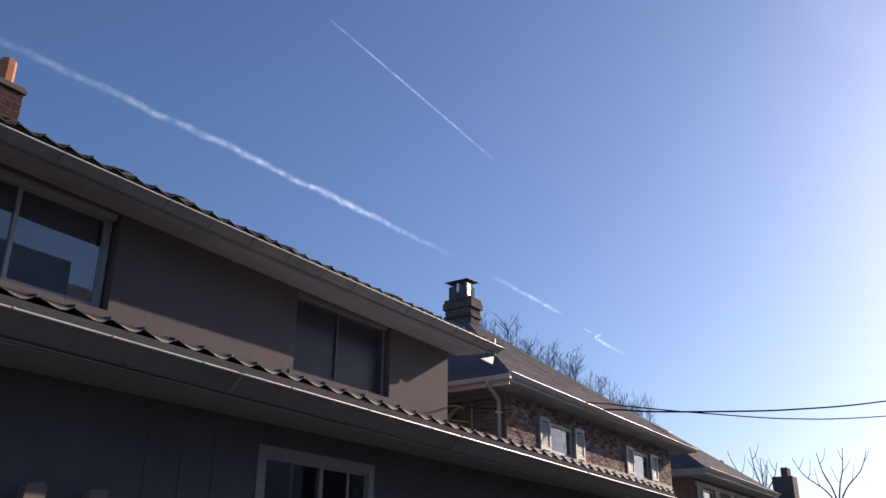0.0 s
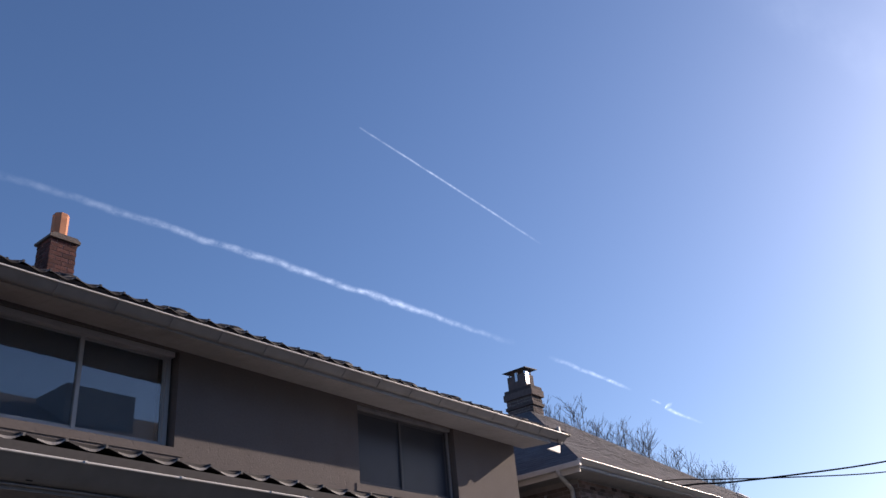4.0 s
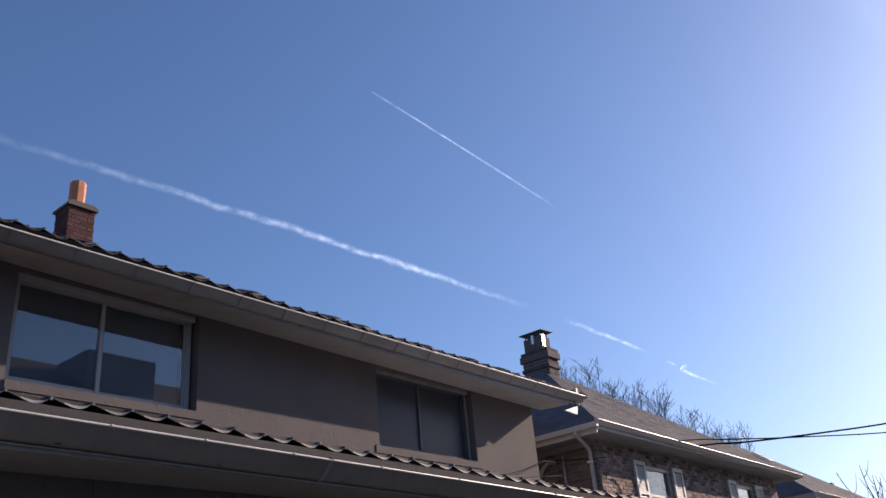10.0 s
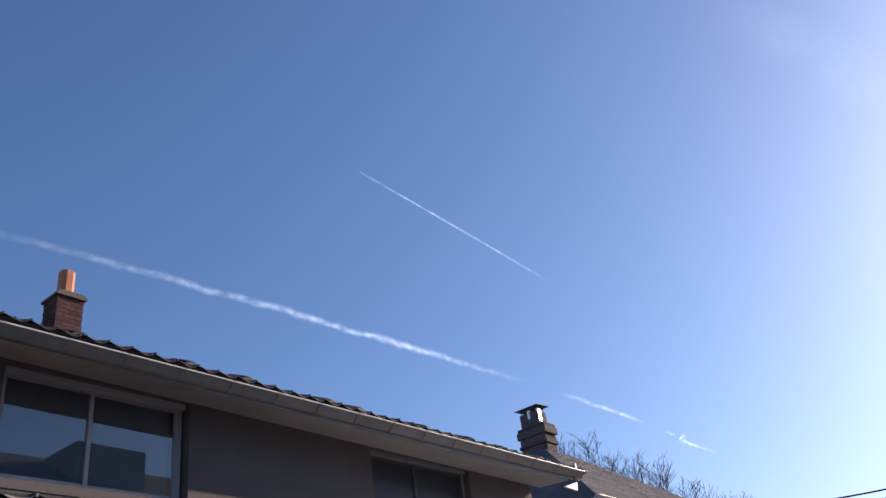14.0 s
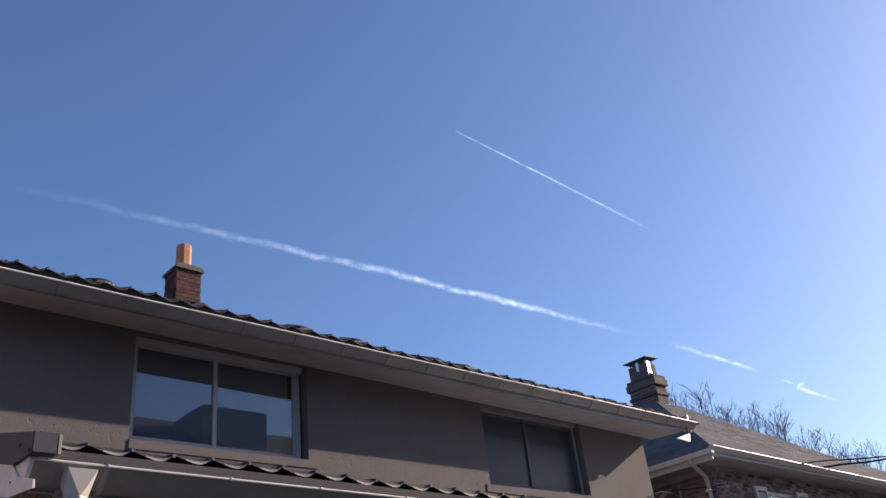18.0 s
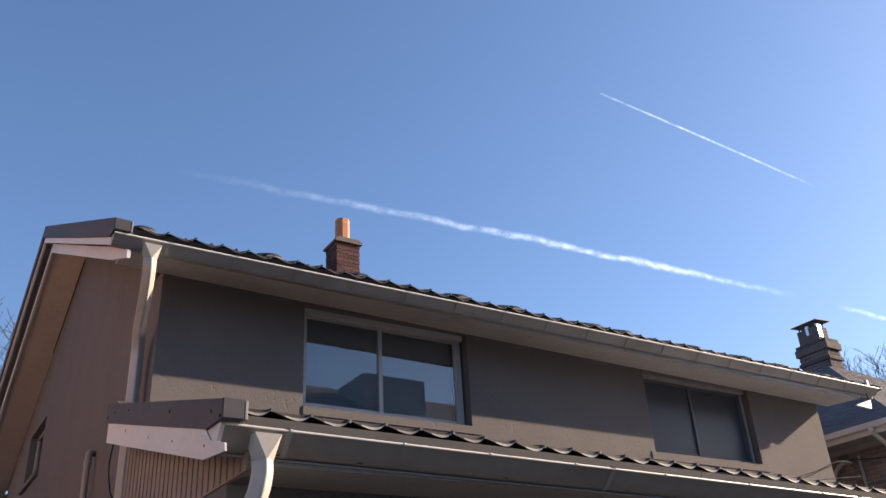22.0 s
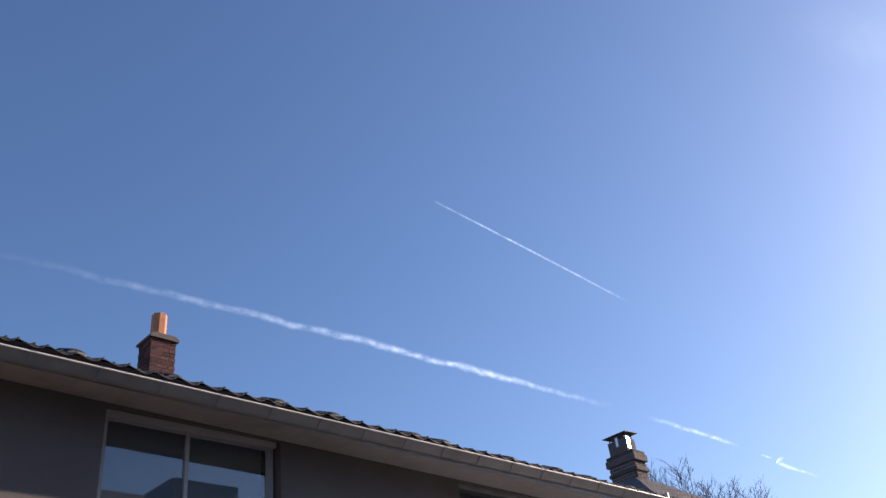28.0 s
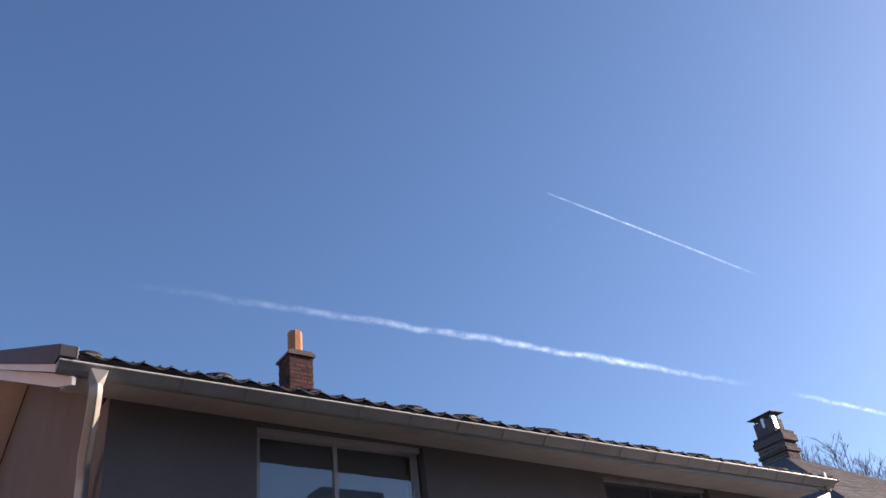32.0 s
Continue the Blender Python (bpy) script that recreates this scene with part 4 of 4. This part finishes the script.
cowl = part("chimney_cowl", extrude_poly([(nx0 - 0.07, 8.545), (nx0 - 0.07, 8.56), (nx1 + 0.03, 8.60), (nx1 + 0.03, 8.585)], "y", ny0 + 0.04, ny1 - 0.02), TRIM, nc, "dark metal rain cap")
for q in (ny0 + 0.16, ny1 - 0.16):
    for p in (nx0 + 0.03, nx1 - 0.10):
        part("cowl_post", box(p, p + 0.02, q, q + 0.02, 8.43, 8.57), TRIM, cowl)
part("bright_panel", box(nx0 - 0.006, nx0 + 0.05, ny0 + 0.33, ny0 + 0.40, 8.28, 8.50, 0.006), STEEL, nc, "bright panel on the chimney top")
# Bright sheet in place of the top block's sunlit front face.
part("bright_panel", box(nx0 + 0.03, nx0 + 0.17, ny0 + 0.112, ny0 + 0.17, 8.18, 8.50, 0.006), STEEL, nc, "bright panel on the chimney top")

hip = lambda f, up: (17.6 + 4.22 * f, 3 - 3.56 * f, 7.42 - 2.54 * f + up)
part("hip_flashing", extrude_poly([(hip(0.80, 0)[1], hip(0.80, 0.035)[2]), (hip(0.80, 0)[1], hip(0.80, 0.055)[2]), (hip(0.90, 0)[1], hip(0.90, 0.055)[2]), (hip(0.90, 0)[1], hip(0.90, 0.035)[2])], "x", 20.62, 20.92), WHITE, nroof, "bright metal hip flashing")

hc = thing("house", "grey-brown brick house with hip roof farther along the row", "house", (28.5, 4, 0))
fw3 = part("front_wall", wall_holes(24.8, 31.4, 0, 4.58, 0.65, 0.9, [(25.5, 26.7, 3.2, 4.35), (28.6, 29.8, 3.2, 4.35)]), BRICK_DARK, hc, "brown brick wall")
part("side_wall", box(24.8, 25.05, 0.9, 8.0, 0, 4.58), BRICK_DARK, hc)
part("side_wall", box(31.15, 31.4, 0.9, 8.0, 0, 4.58), BRICK_DARK, hc)
part("back_wall", box(24.8, 31.4, 8.0, 8.25, 0, 4.58), BRICK_DARK, hc)
for a in (25.5, 28.6):
    shuttered_window(hc, a, a + 1.2, 3.2, 4.35, 0.65, shade=(3.25, 4.1), sw=0.42)
# The shade indoors, again as one near-black sheet.
part("room", box(25.1, 31.0, 1.8, 1.9, 3.0, 4.55), ROOM_SHADE, hc)
croof = hip_roof(hc, 24.1, 32.0, 0.05, 8.8, 4.74, 27.4, 28.6, 3.4, 5.2, 7.12)
part("soffit", box(24.13, 31.97, 0.08, 8.77, 4.56, 4.60), SOFFIT, hc)
part("fascia", box(24.12, 31.98, 0.06, 0.08, 4.56, 4.74), SOFFIT, hc)
part("fascia", box(24.11, 24.13, 0.08, 8.77, 4.56, 4.74), SOFFIT, hc)
gutter_run(hc, 24.1, 32.0, -0.05, 4.73, 4.70, mat=EAVE_PAINT, rim=0.007)
part("roof_vent", box(30.5, 30.72, 1.4, 1.6, 5.4, 5.78, 0.02), TRIM, croof, "dark roof vent")
i = 0
while i < 34:
    part("dentil", box(24.9 + i * 0.19, 25.0 + i * 0.19, 0.58, 0.66, 4.37, 4.49), EAVE_PAINT, fw3)
    i += 1

hd = thing("house", "distant brown brick house with a tall chimney", "house", (41.5, 5, 0))
part("wall", box(37.0, 45.0, 1.0, 9.0, 0, 4.4), BRICK_DARK, hd)
hip_roof(hd, 36.4, 45.6, 0.4, 9.6, 4.4, 40.4, 41.6, 4.4, 5.6, 6.2)
dc = part("chimney", box(41.8, 42.7, 1.6, 2.5, 4.3, 6.45), BRICK_DARK, hd, "brown brick chimney")
for x in (41.9, 42.3):
    part("chimney_pot", box(x, x + 0.26, 1.8, 2.1, 6.45, 6.85, 0.02), CEMENT, dc)


# ---- the houses across the street, seen in the window glass ----
def plain_house(x0, x1, y0, y1, eave, top, label, wall=None):
    wall = wall or BRICK_DARK
    ob = thing("house", label, "house", ((x0 + x1) / 2, (y0 + y1) / 2, 0))
    w = part("wall", wall_holes(x0, x1, 0, eave, y1 - 0.3, y1, [(x0 + 1.2 + k * 2.6, x0 + 2.4 + k * 2.6, z, z + 1.3) for k in range(int((x1 - x0 - 2.4) / 2.6)) for z in (1.2, 4.2) if z + 1.8 < eave]), wall, ob)
    part("wall", box(x0, x1, y0, y0 + 0.3, 0, eave), wall, ob)
    for x in (x0, x1 - 0.3):
        part("wall", box(x, x + 0.3, y0 + 0.3, y1 - 0.3, 0, eave), wall, ob)
    # Near-black sheet in place of shaded rooms behind the openings.
    part("room", box(x0 + 0.3, x1 - 0.3, y1 - 1.3, y1 - 1.2, 0, eave), ROOM_SHADE, ob)
    m = (y0 + y1) / 2
    part("roof", extrude_poly([(y0 - 0.4, eave), (y1 + 0.4, eave), (m, top)], "x", x0 - 0.4, x1 + 0.4), SHINGLE, ob)
    return ob


ho = plain_house(3.0, 20.5, -23.0, -16.0, 9.4, 11.6, "grey rendered house across the street with a roof dormer", GREY_RENDER)
part("dormer", box(12.75, 15.15, -18.8, -16.9, 8.0, 11.35), GREY_RENDER, ho)
# Out of view and not in the glass: added to bounce sun onto the gable.
plain_house(-13.0, -4.2, -1.5, 11.5, 6.6, 9.0, "unseen pale house added to bounce warm light on the gable", WARM_BOUNCE)
plain_house(23.0, 40.0, -23.0, -16.0, 9.8, 13.0, "tall brown brick house across the street")


# ---- bare trees ----
def bare_tree(name, base, height, seed, label, spread=0.55, limbs=6, depth=5, thick=0.16, twig=0.006, slim=1.0):
    r = random.Random(seed)
    tree = thing(name, label, "tree", base)
    trunk, crown = bmesh.new(), bmesh.new()
    base = Vector(base)

    def grow(p, d, length, rad, level):
        pts, q = [p], p.copy()
        for _ in range(3 if level else 5):
            d = (d + Vector((r.uniform(-1, 1), r.uniform(-1, 1), r.uniform(-0.3, 0.7))) * 0.16).normalized()
            q = q + d * length / (3 if level else 5)
            pts.append(q.copy())
        tube(pts, rad, 7 if level < 2 else 4, bm=trunk if level < 2 else crown, taper=max(twig * 0.6, rad * (0.62 if level < depth else 0.3)), caps=False)
        if level >= depth:
            return
        for k in range(limbs if level == 0 else r.choice((2, 3, 3))):
            at = pts[-1] if k == 0 and level else pts[r.randint(2 if level == 0 else 1, len(pts) - 1)]
            side = Vector((r.uniform(-1, 1), r.uniform(-1, 1), r.uniform(0.0, 0.5))).normalized()
            nd = (d * (1 - spread * 0.55) + side * spread).normalized()
            nd.z = max(nd.z, 0.12)
            grow(at, nd.normalized(), length * r.uniform(0.58, 0.8), max(twig, rad * r.uniform(0.45, 0.62)), level + 1)

    grow(base, Vector((0, 0, 1)), height * 0.42, thick, 0)
    top = max(v.co.z for v in crown.verts)
    for v in (*trunk.verts, *crown.verts):
        v.co.z *= height / top
        v.co.x = base.x + (v.co.x - base.x) * slim
        v.co.y = base.y + (v.co.y - base.y) * slim
    part("trunk", trunk, BARK, tree, smooth=True)
    part("crown", crown, BARK, tree)
    return tree


BEHIND = "leafless tree with fine upright twigs behind the roofs"


def twiggy_tree(base, height, reach, seed, limbs):
    """A bare tree whose many limbs rise to a domed crown set with fine upright twigs."""
    r = random.Random(seed)
    x, y = base
    tree = thing("tree", BEHIND, "tree", (x, y, 0))
    part("trunk", tube(bend([(x, y, 0), (x + 0.1, y, height * 0.3), (x, y + 0.1, height * 0.62), (x, y, height * 0.85)]), 0.16, 8, taper=0.03), BARK, tree, smooth=True)
    crown = bmesh.new()

    def twig(p, d, length, rad, level):
        pts, q = [p], p.copy()
        for _ in range(3):
            d = (d + Vector((r.uniform(-0.12, 0.12), r.uniform(-0.12, 0.12), 0.09))).normalized()
            q = q + d * length / 3
            pts.append(q.copy())
        tube(pts, rad, 3, bm=crown, taper=rad * 0.55, caps=False)
        if level:
            for k in (1, 2, 2):
                a = r.uniform(0, 2 * math.pi)
                twig(pts[k], (d + Vector((math.cos(a), math.sin(a), 0.1)) * 0.65).normalized(), length * r.uniform(0.4, 0.65), rad * 0.8, level - 1)

    for n in range(limbs):
        turn, q = 2 * math.pi * (n + r.uniform(-0.3, 0.3)) / limbs * 2.4, math.sqrt(r.uniform(0.02, 1.0))
        out = Vector((math.cos(turn), math.sin(turn), 0)) * q * reach
        end = Vector((x, y, height - 1.0 * q * q * reach / 1.7 - r.uniform(0.0, 0.45))) + out
        start = Vector((x, y, height * r.uniform(0.58, 0.70)))
        pts = bend([start, start + out * 0.45 + Vector((0, 0, 0.9)), end - Vector((0, 0, 1.1)) - out * 0.12, end], 5)
        tube(pts, 0.026, 4, bm=crown, taper=0.007, caps=False)
        for k in range(6, len(pts) - 1):
            a = r.uniform(0, 2 * math.pi)
            ahead = (pts[k + 1] - pts[k - 1]).normalized()
            twig(pts[k], (ahead + Vector((math.cos(a), math.sin(a), 0)) * 1.0).normalized(), r.uniform(0.35, 0.8), 0.009, 1)
    part("crown", crown, BARK, tree)


for n, (x, y, h, w, c) in enumerate(((29.3, 10.2, 12.0, 0.9, 26), (30.9, 10.0, 12.3, 1.3, 44), (32.7, 10.4, 11.9, 1.1, 30), (34.3, 10.0, 12.2, 1.4, 46), (36.0, 10.2, 12.3, 1.4, 46), (37.6, 10.1, 11.9, 0.9, 20), (38.9, 10.2, 11.3, 0.9, 22), (40.1, 10.0, 11.85, 0.8, 22), (41.7, 10.3, 11.4, 1.2, 32), (43.4, 10.0, 11.3, 1.1, 28), (44.9, 10.2, 12.0, 1.2, 34), (46.1, 10.0, 11.7, 0.7, 18))):
    twiggy_tree((x, y), h, w, 51 + n, c // 3)
bare_tree("tree", (1.3, 21.0, 0), 12.8, 12, "leafless tree with dark spreading branches behind the gable", limbs=10, depth=6, thick=0.2, twig=0.010, spread=0.85)


def street_tree(base, fork, reach, seed):
    """A slender young tree: one stem that parts into long curving branches with a few side twigs."""
    r = random.Random(seed)
    x, y = base
    tree = thing("tree", "slender leafless street tree with long curving branches", "tree", (x, y, 0))
    part("trunk", tube(bend([(x, y, 0), (x + 0.05, y + 0.04, fork * 0.5), (x, y, fork)]), 0.07, 8, taper=0.05), BARK, tree, smooth=True)
    for side, top in reach:
        lean = r.uniform(-0.5, 0.5)
        pts = bend([(x, y, fork - 0.1), (x + lean * 0.3, y + side * 0.30, fork + (top - fork) * 0.30), (x + lean * 0.7, y + side * 0.75, fork + (top - fork) * 0.62), (x + lean, y + side, top)], 5)
        limb = part("branch", tube(pts, 0.032, 6, taper=0.010), BARK, tree, smooth=True)
        for k in (6, 9, 12):
            p = pts[k]
            out = r.choice((-1, 1)) * r.uniform(0.12, 0.32)
            part("twig", tube(bend([p, p + Vector((0.05, out * 0.5, 0.18)), p + Vector((0.08, out, r.uniform(0.4, 0.75)))], 4), 0.014, 5, taper=0.006), BARK, limb, smooth=True)


street_tree((34.0, 1.0), 4.7, ((1.1, 6.5), (0.45, 6.75), (0.05, 6.3), (-0.15, 6.2), (-0.65, 6.0)), 3)
street_tree((34.0, -1.5), 4.5, ((1.3, 6.1), (0.5, 6.3), (-0.4, 6.4), (-1.2, 6.2)), 8)


# ---- wires ----
def wire(points, radius, label):
    return tagged(part("wire", tube(bend(points, 10), radius, 6), CABLE, smooth=True), label, "wire", group="overhead service wires")


EYE = Vector((0.0, -7.4, 1.6))
far = lambda p: tuple(EYE + (Vector(p) - EYE) * 1.05)
part("conduit", tube([(13.0, 0.66, 0.3), (13.0, 0.66, 4.62)], 0.022, 8), EAVE_PAINT, nb, smooth=True)
mast = part("service_mast", tube([Vector((13.0, 1.22, 0.3))] + bend([(13.0, 1.22, 3.9), (13.0, 1.20, 4.25), (12.98, 1.10, 4.46), (12.96, 0.95, 4.55), (12.95, 0.86, 4.56)]), 0.032, 8), EAVE_PAINT, nb, "bent conduit mast", smooth=True)
part("weather_head", tube([(12.95, 0.88, 4.56), (12.94, 0.78, 4.55)], 0.05, 8), STEEL, mast)
wire([far((12.94, 0.79, 4.55)), far((12.2, 0.25, 4.33)), (11.3, -0.07, 4.22), (10.75, -0.08, 4.05), (10.3, -0.07, 3.93), (9.8, -0.06, 3.80)], 0.006, "black service wire along the stucco wall")
wire([far((12.94, 0.80, 4.52)), far((12.2, 0.2, 4.15)), (11.3, -0.07, 3.99), (10.6, -0.07, 3.90), (9.9, -0.06, 3.80)], 0.005, "thin black service wire running along the stucco wall")
wire([far((12.94, 0.78, 4.57)), far((13.0, 0.3, 4.50)), far((13.1, -0.12, 4.46))], 0.008, "short black wire from the mast to the brick wall")
wire([far(p) for p in [(15.3, -0.01, 4.83), (16.42, -0.66, 4.955), (17.15, -1.04, 5.0), (18.83, -2.0, 5.18), (20.8, -3.13, 5.44), (23.6, -4.72, 5.95), (30.0, -8.4, 7.4), (40.0, -14.0, 9.8)]], 0.020, "thick black twisted service wire running to the brick house")
wire([far(p) for p in [(15.2, -0.53, 4.90), (15.9, -0.66, 4.985), (16.4, -0.80, 5.015), (17.04, -1.06, 5.045), (18.44, -1.78, 5.10), (20.74, -3.09, 5.22), (23.5, -4.67, 5.57), (30.0, -8.4, 6.7), (40.0, -14.0, 8.6)]], 0.014, "thin black service wire running to the brick house")


# the brick house stands a little farther back than the stucco one
nb.scale = (1.05, 1.05, 1.05)
nb.location = far(nb.location)


# ---- vapour trails ----
def trail_material(name, strength, rough, seed, gaps, sway=0.0, reach=0.5):
    m = bpy.data.materials.new(name)
    m.use_nodes = True
    t = m.node_tree
    t.nodes.clear()
    N, L = t.nodes.new, t.links.new
    out, mix, tr, em = N("ShaderNodeOutputMaterial"), N("ShaderNodeMixShader"), N("ShaderNodeBsdfTransparent"), N("ShaderNodeEmission")
    em.inputs[0].default_value, em.inputs[1].default_value = (0.86, 0.92, 1.0, 1), 1.0
    L(tr.outputs[0], mix.inputs[1])
    L(em.outputs[0], mix.inputs[2])
    L(mix.outputs[0], out.inputs[0])
    tc = N("ShaderNodeTexCoord")
    sep = N("ShaderNodeSeparateXYZ")
    L(tc.outputs["UV"], sep.inputs[0])
    mp = N("ShaderNodeMapping")
    L(tc.outputs["Object"], mp.inputs[0])
    mp.inputs["Location"].default_value = (seed, 0, 0)
    mp.inputs["Scale"].default_value = (0.65, 1, 1)
    nz = N("ShaderNodeTexNoise")
    nz.inputs["Scale"].default_value, nz.inputs["Detail"].default_value, nz.inputs["Roughness"].default_value = rough, 7, 0.62
    L(mp.outputs[0], nz.inputs["Vector"])
    # across: a soft band whose edge is torn by the noise
    wander = N("ShaderNodeTexNoise")
    wander.inputs["Scale"].default_value, wander.inputs["Detail"].default_value = rough * 0.35, 4
    L(mp.outputs[0], wander.inputs["Vector"])
    shift = N("ShaderNodeMapRange")
    shift.inputs["From Min"].default_value, shift.inputs["From Max"].default_value = 0.2, 0.8
    shift.inputs["To Min"].default_value, shift.inputs["To Max"].default_value = 0.5 - sway, 0.5 + sway
    L(wander.outputs[0], shift.inputs[0])
    off = N("ShaderNodeMath")
    off.operation = "SUBTRACT"
    L(sep.outputs[1], off.inputs[0])
    L(shift.outputs[0], off.inputs[1])
    ab = N("ShaderNodeMath")
    ab.operation = "ABSOLUTE"
    L(off.outputs[0], ab.inputs[0])
    band = N("ShaderNodeMapRange")
    band.interpolation_type = "SMOOTHSTEP"
    band.inputs["From Min"].default_value, band.inputs["From Max"].default_value = reach, 0.0
    L(ab.outputs[0], band.inputs[0])
    tear = N("ShaderNodeMapRange")
    tear.inputs["From Min"].default_value, tear.inputs["From Max"].default_value = 0.30, 0.70
    L(nz.outputs[0], tear.inputs[0])
    mul = N("ShaderNodeMath")
    mul.operation = "MULTIPLY"
    L(band.outputs[0], mul.inputs[0])
    L(tear.outputs[0], mul.inputs[1])
    # along: where the trail is dense, thin or broken off
    ramp = N("ShaderNodeValToRGB")
    L(sep.outputs[0], ramp.inputs[0])
    el = ramp.color_ramp.elements
    while len(el) < len(gaps):
        el.new(0.5)
    for e, (at, v) in zip(el, gaps):
        e.position, e.color = at, (v, v, v, 1)
    mul2 = N("ShaderNodeMath")
    mul2.operation = "MULTIPLY"
    L(mul.outputs[0], mul2.inputs[0])
    L(ramp.outputs[0], mul2.inputs[1])
    mul3 = N("ShaderNodeMath")
    mul3.operation = "MULTIPLY"
    mul3.use_clamp = True
    L(mul2.outputs[0], mul3.inputs[0])
    mul3.inputs[1].default_value = strength
    L(mul3.outputs[0], mix.inputs[0])
    return m


def trail(points, wide0, wide1, mat, label):
    """A ribbon of vapour high above, along the points, facing down."""
    bm = bmesh.new()
    line = bend(points, 24)
    at = line[0]
    ahead = (line[-1] - line[0]).normalized()
    side = ahead.cross(Vector((0, 0, 1))).normalized()
    up = Vector((0, 0, 1))
    rows = []
    for i, p in enumerate(line):
        w = wide0 + (wide1 - wide0) * i / (len(line) - 1)
        tilt = (up * 0.8 + side * 0.6) * w / 2
        rows.append([bm.verts.new(p - at - tilt), bm.verts.new(p - at + tilt)])
    uv = bm.loops.layers.uv.new("along")
    n = len(rows) - 1
    for i, (a, b) in enumerate(zip(rows, rows[1:])):
        f = bm.faces.new((a[0], b[0], b[1], a[1]))
        for loop, at_uv in zip(f.loops, ((i / n, 0), ((i + 1) / n, 0), ((i + 1) / n, 1), (i / n, 1))):
            loop[uv].uv = at_uv
    # lay it along local x so that its own coordinates run along it
    me_rot = Matrix((ahead, side, ahead.cross(side) * -1)).to_4x4()
    bmesh.ops.transform(bm, matrix=me_rot, verts=bm.verts)
    ob = part("vapour_trail", bm, mat)
    ob.matrix_world = Matrix.Translation(at) @ me_rot.inverted()
    ob.visible_shadow = False
    return tagged(ob, label, "vapour trail", kind="structure")


K = 0.62
T3 = trail_material("thin high cloud", 0.035, 0.012, 7.0, [(0.0, 0.0), (0.3, 0.8), (0.7, 1.0), (1.0, 0.3)])
trail([(1650 * K, 355 * K, 1500 * K), (2050 * K, 228 * K, 1500 * K), (2600 * K, 75 * K, 1500 * K)], 110, 170, T3, "faint thin band of high cloud in the sky")
T1 = trail_material("broad vapour trail", 0.39, 0.045, 3.0, [(0.0, 0.0), (0.16, 0.12), (0.36, 0.42), (0.72, 0.85), (0.9, 0.3), (1.0, 0.0)], sway=0.18, reach=0.30)
T1B = trail_material("torn vapour trail", 0.48, 0.04, 40.0, [(0.0, 0.0), (0.15, 0.3), (0.7, 0.7), (1.0, 0.0)], sway=0.2, reach=0.34)
T1C = trail_material("hooked vapour trail", 0.6, 0.04, 60.0, [(0.0, 0.0), (0.06, 0.7), (0.3, 0.8), (0.7, 0.55), (1.0, 0.0)], sway=0.1, reach=0.4)
T2 = trail_material("narrow vapour trail", 0.42, 0.05, 90.0, [(0.0, 0.25), (0.3, 0.7), (0.8, 0.5), (1.0, 0.0)])
trail([(560 * K, 2310 * K, 1500 * K), (1850 * K, 2185 * K, 1500 * K), (3300 * K, 2085 * K, 1500 * K)], 36, 40, T1, "broad white vapour trail with torn edges in the sky")
trail([(3560 * K, 2080 * K, 1500 * K), (4000 * K, 2070 * K, 1500 * K), (4430 * K, 2070 * K, 1500 * K)], 30, 24, T1B, "torn white scrap of vapour trail in the sky")
trail([(4905 * K, 2056 * K, 1500 * K), (4895 * K, 2085 * K, 1500 * K), (4950 * K, 2112 * K, 1500 * K), (5200 * K, 2118 * K, 1500 * K), (5500 * K, 2115 * K, 1500 * K)], 30, 18, T1C, "short hooked scrap of vapour trail in the sky")
trail([(4690 * K, 2085 * K, 1500 * K), (4750 * K, 2085 * K, 1500 * K), (4830 * K, 2088 * K, 1500 * K)], 18, 14, T1B, "faint small scrap of vapour trail in the sky")
trail([(1500 * K, 1380 * K, 1500 * K), (2000 * K, 1400 * K, 1500 * K), (2530 * K, 1425 * K, 1500 * K)], 5, 7, T2, "thin straight vapour trail high in the sky")
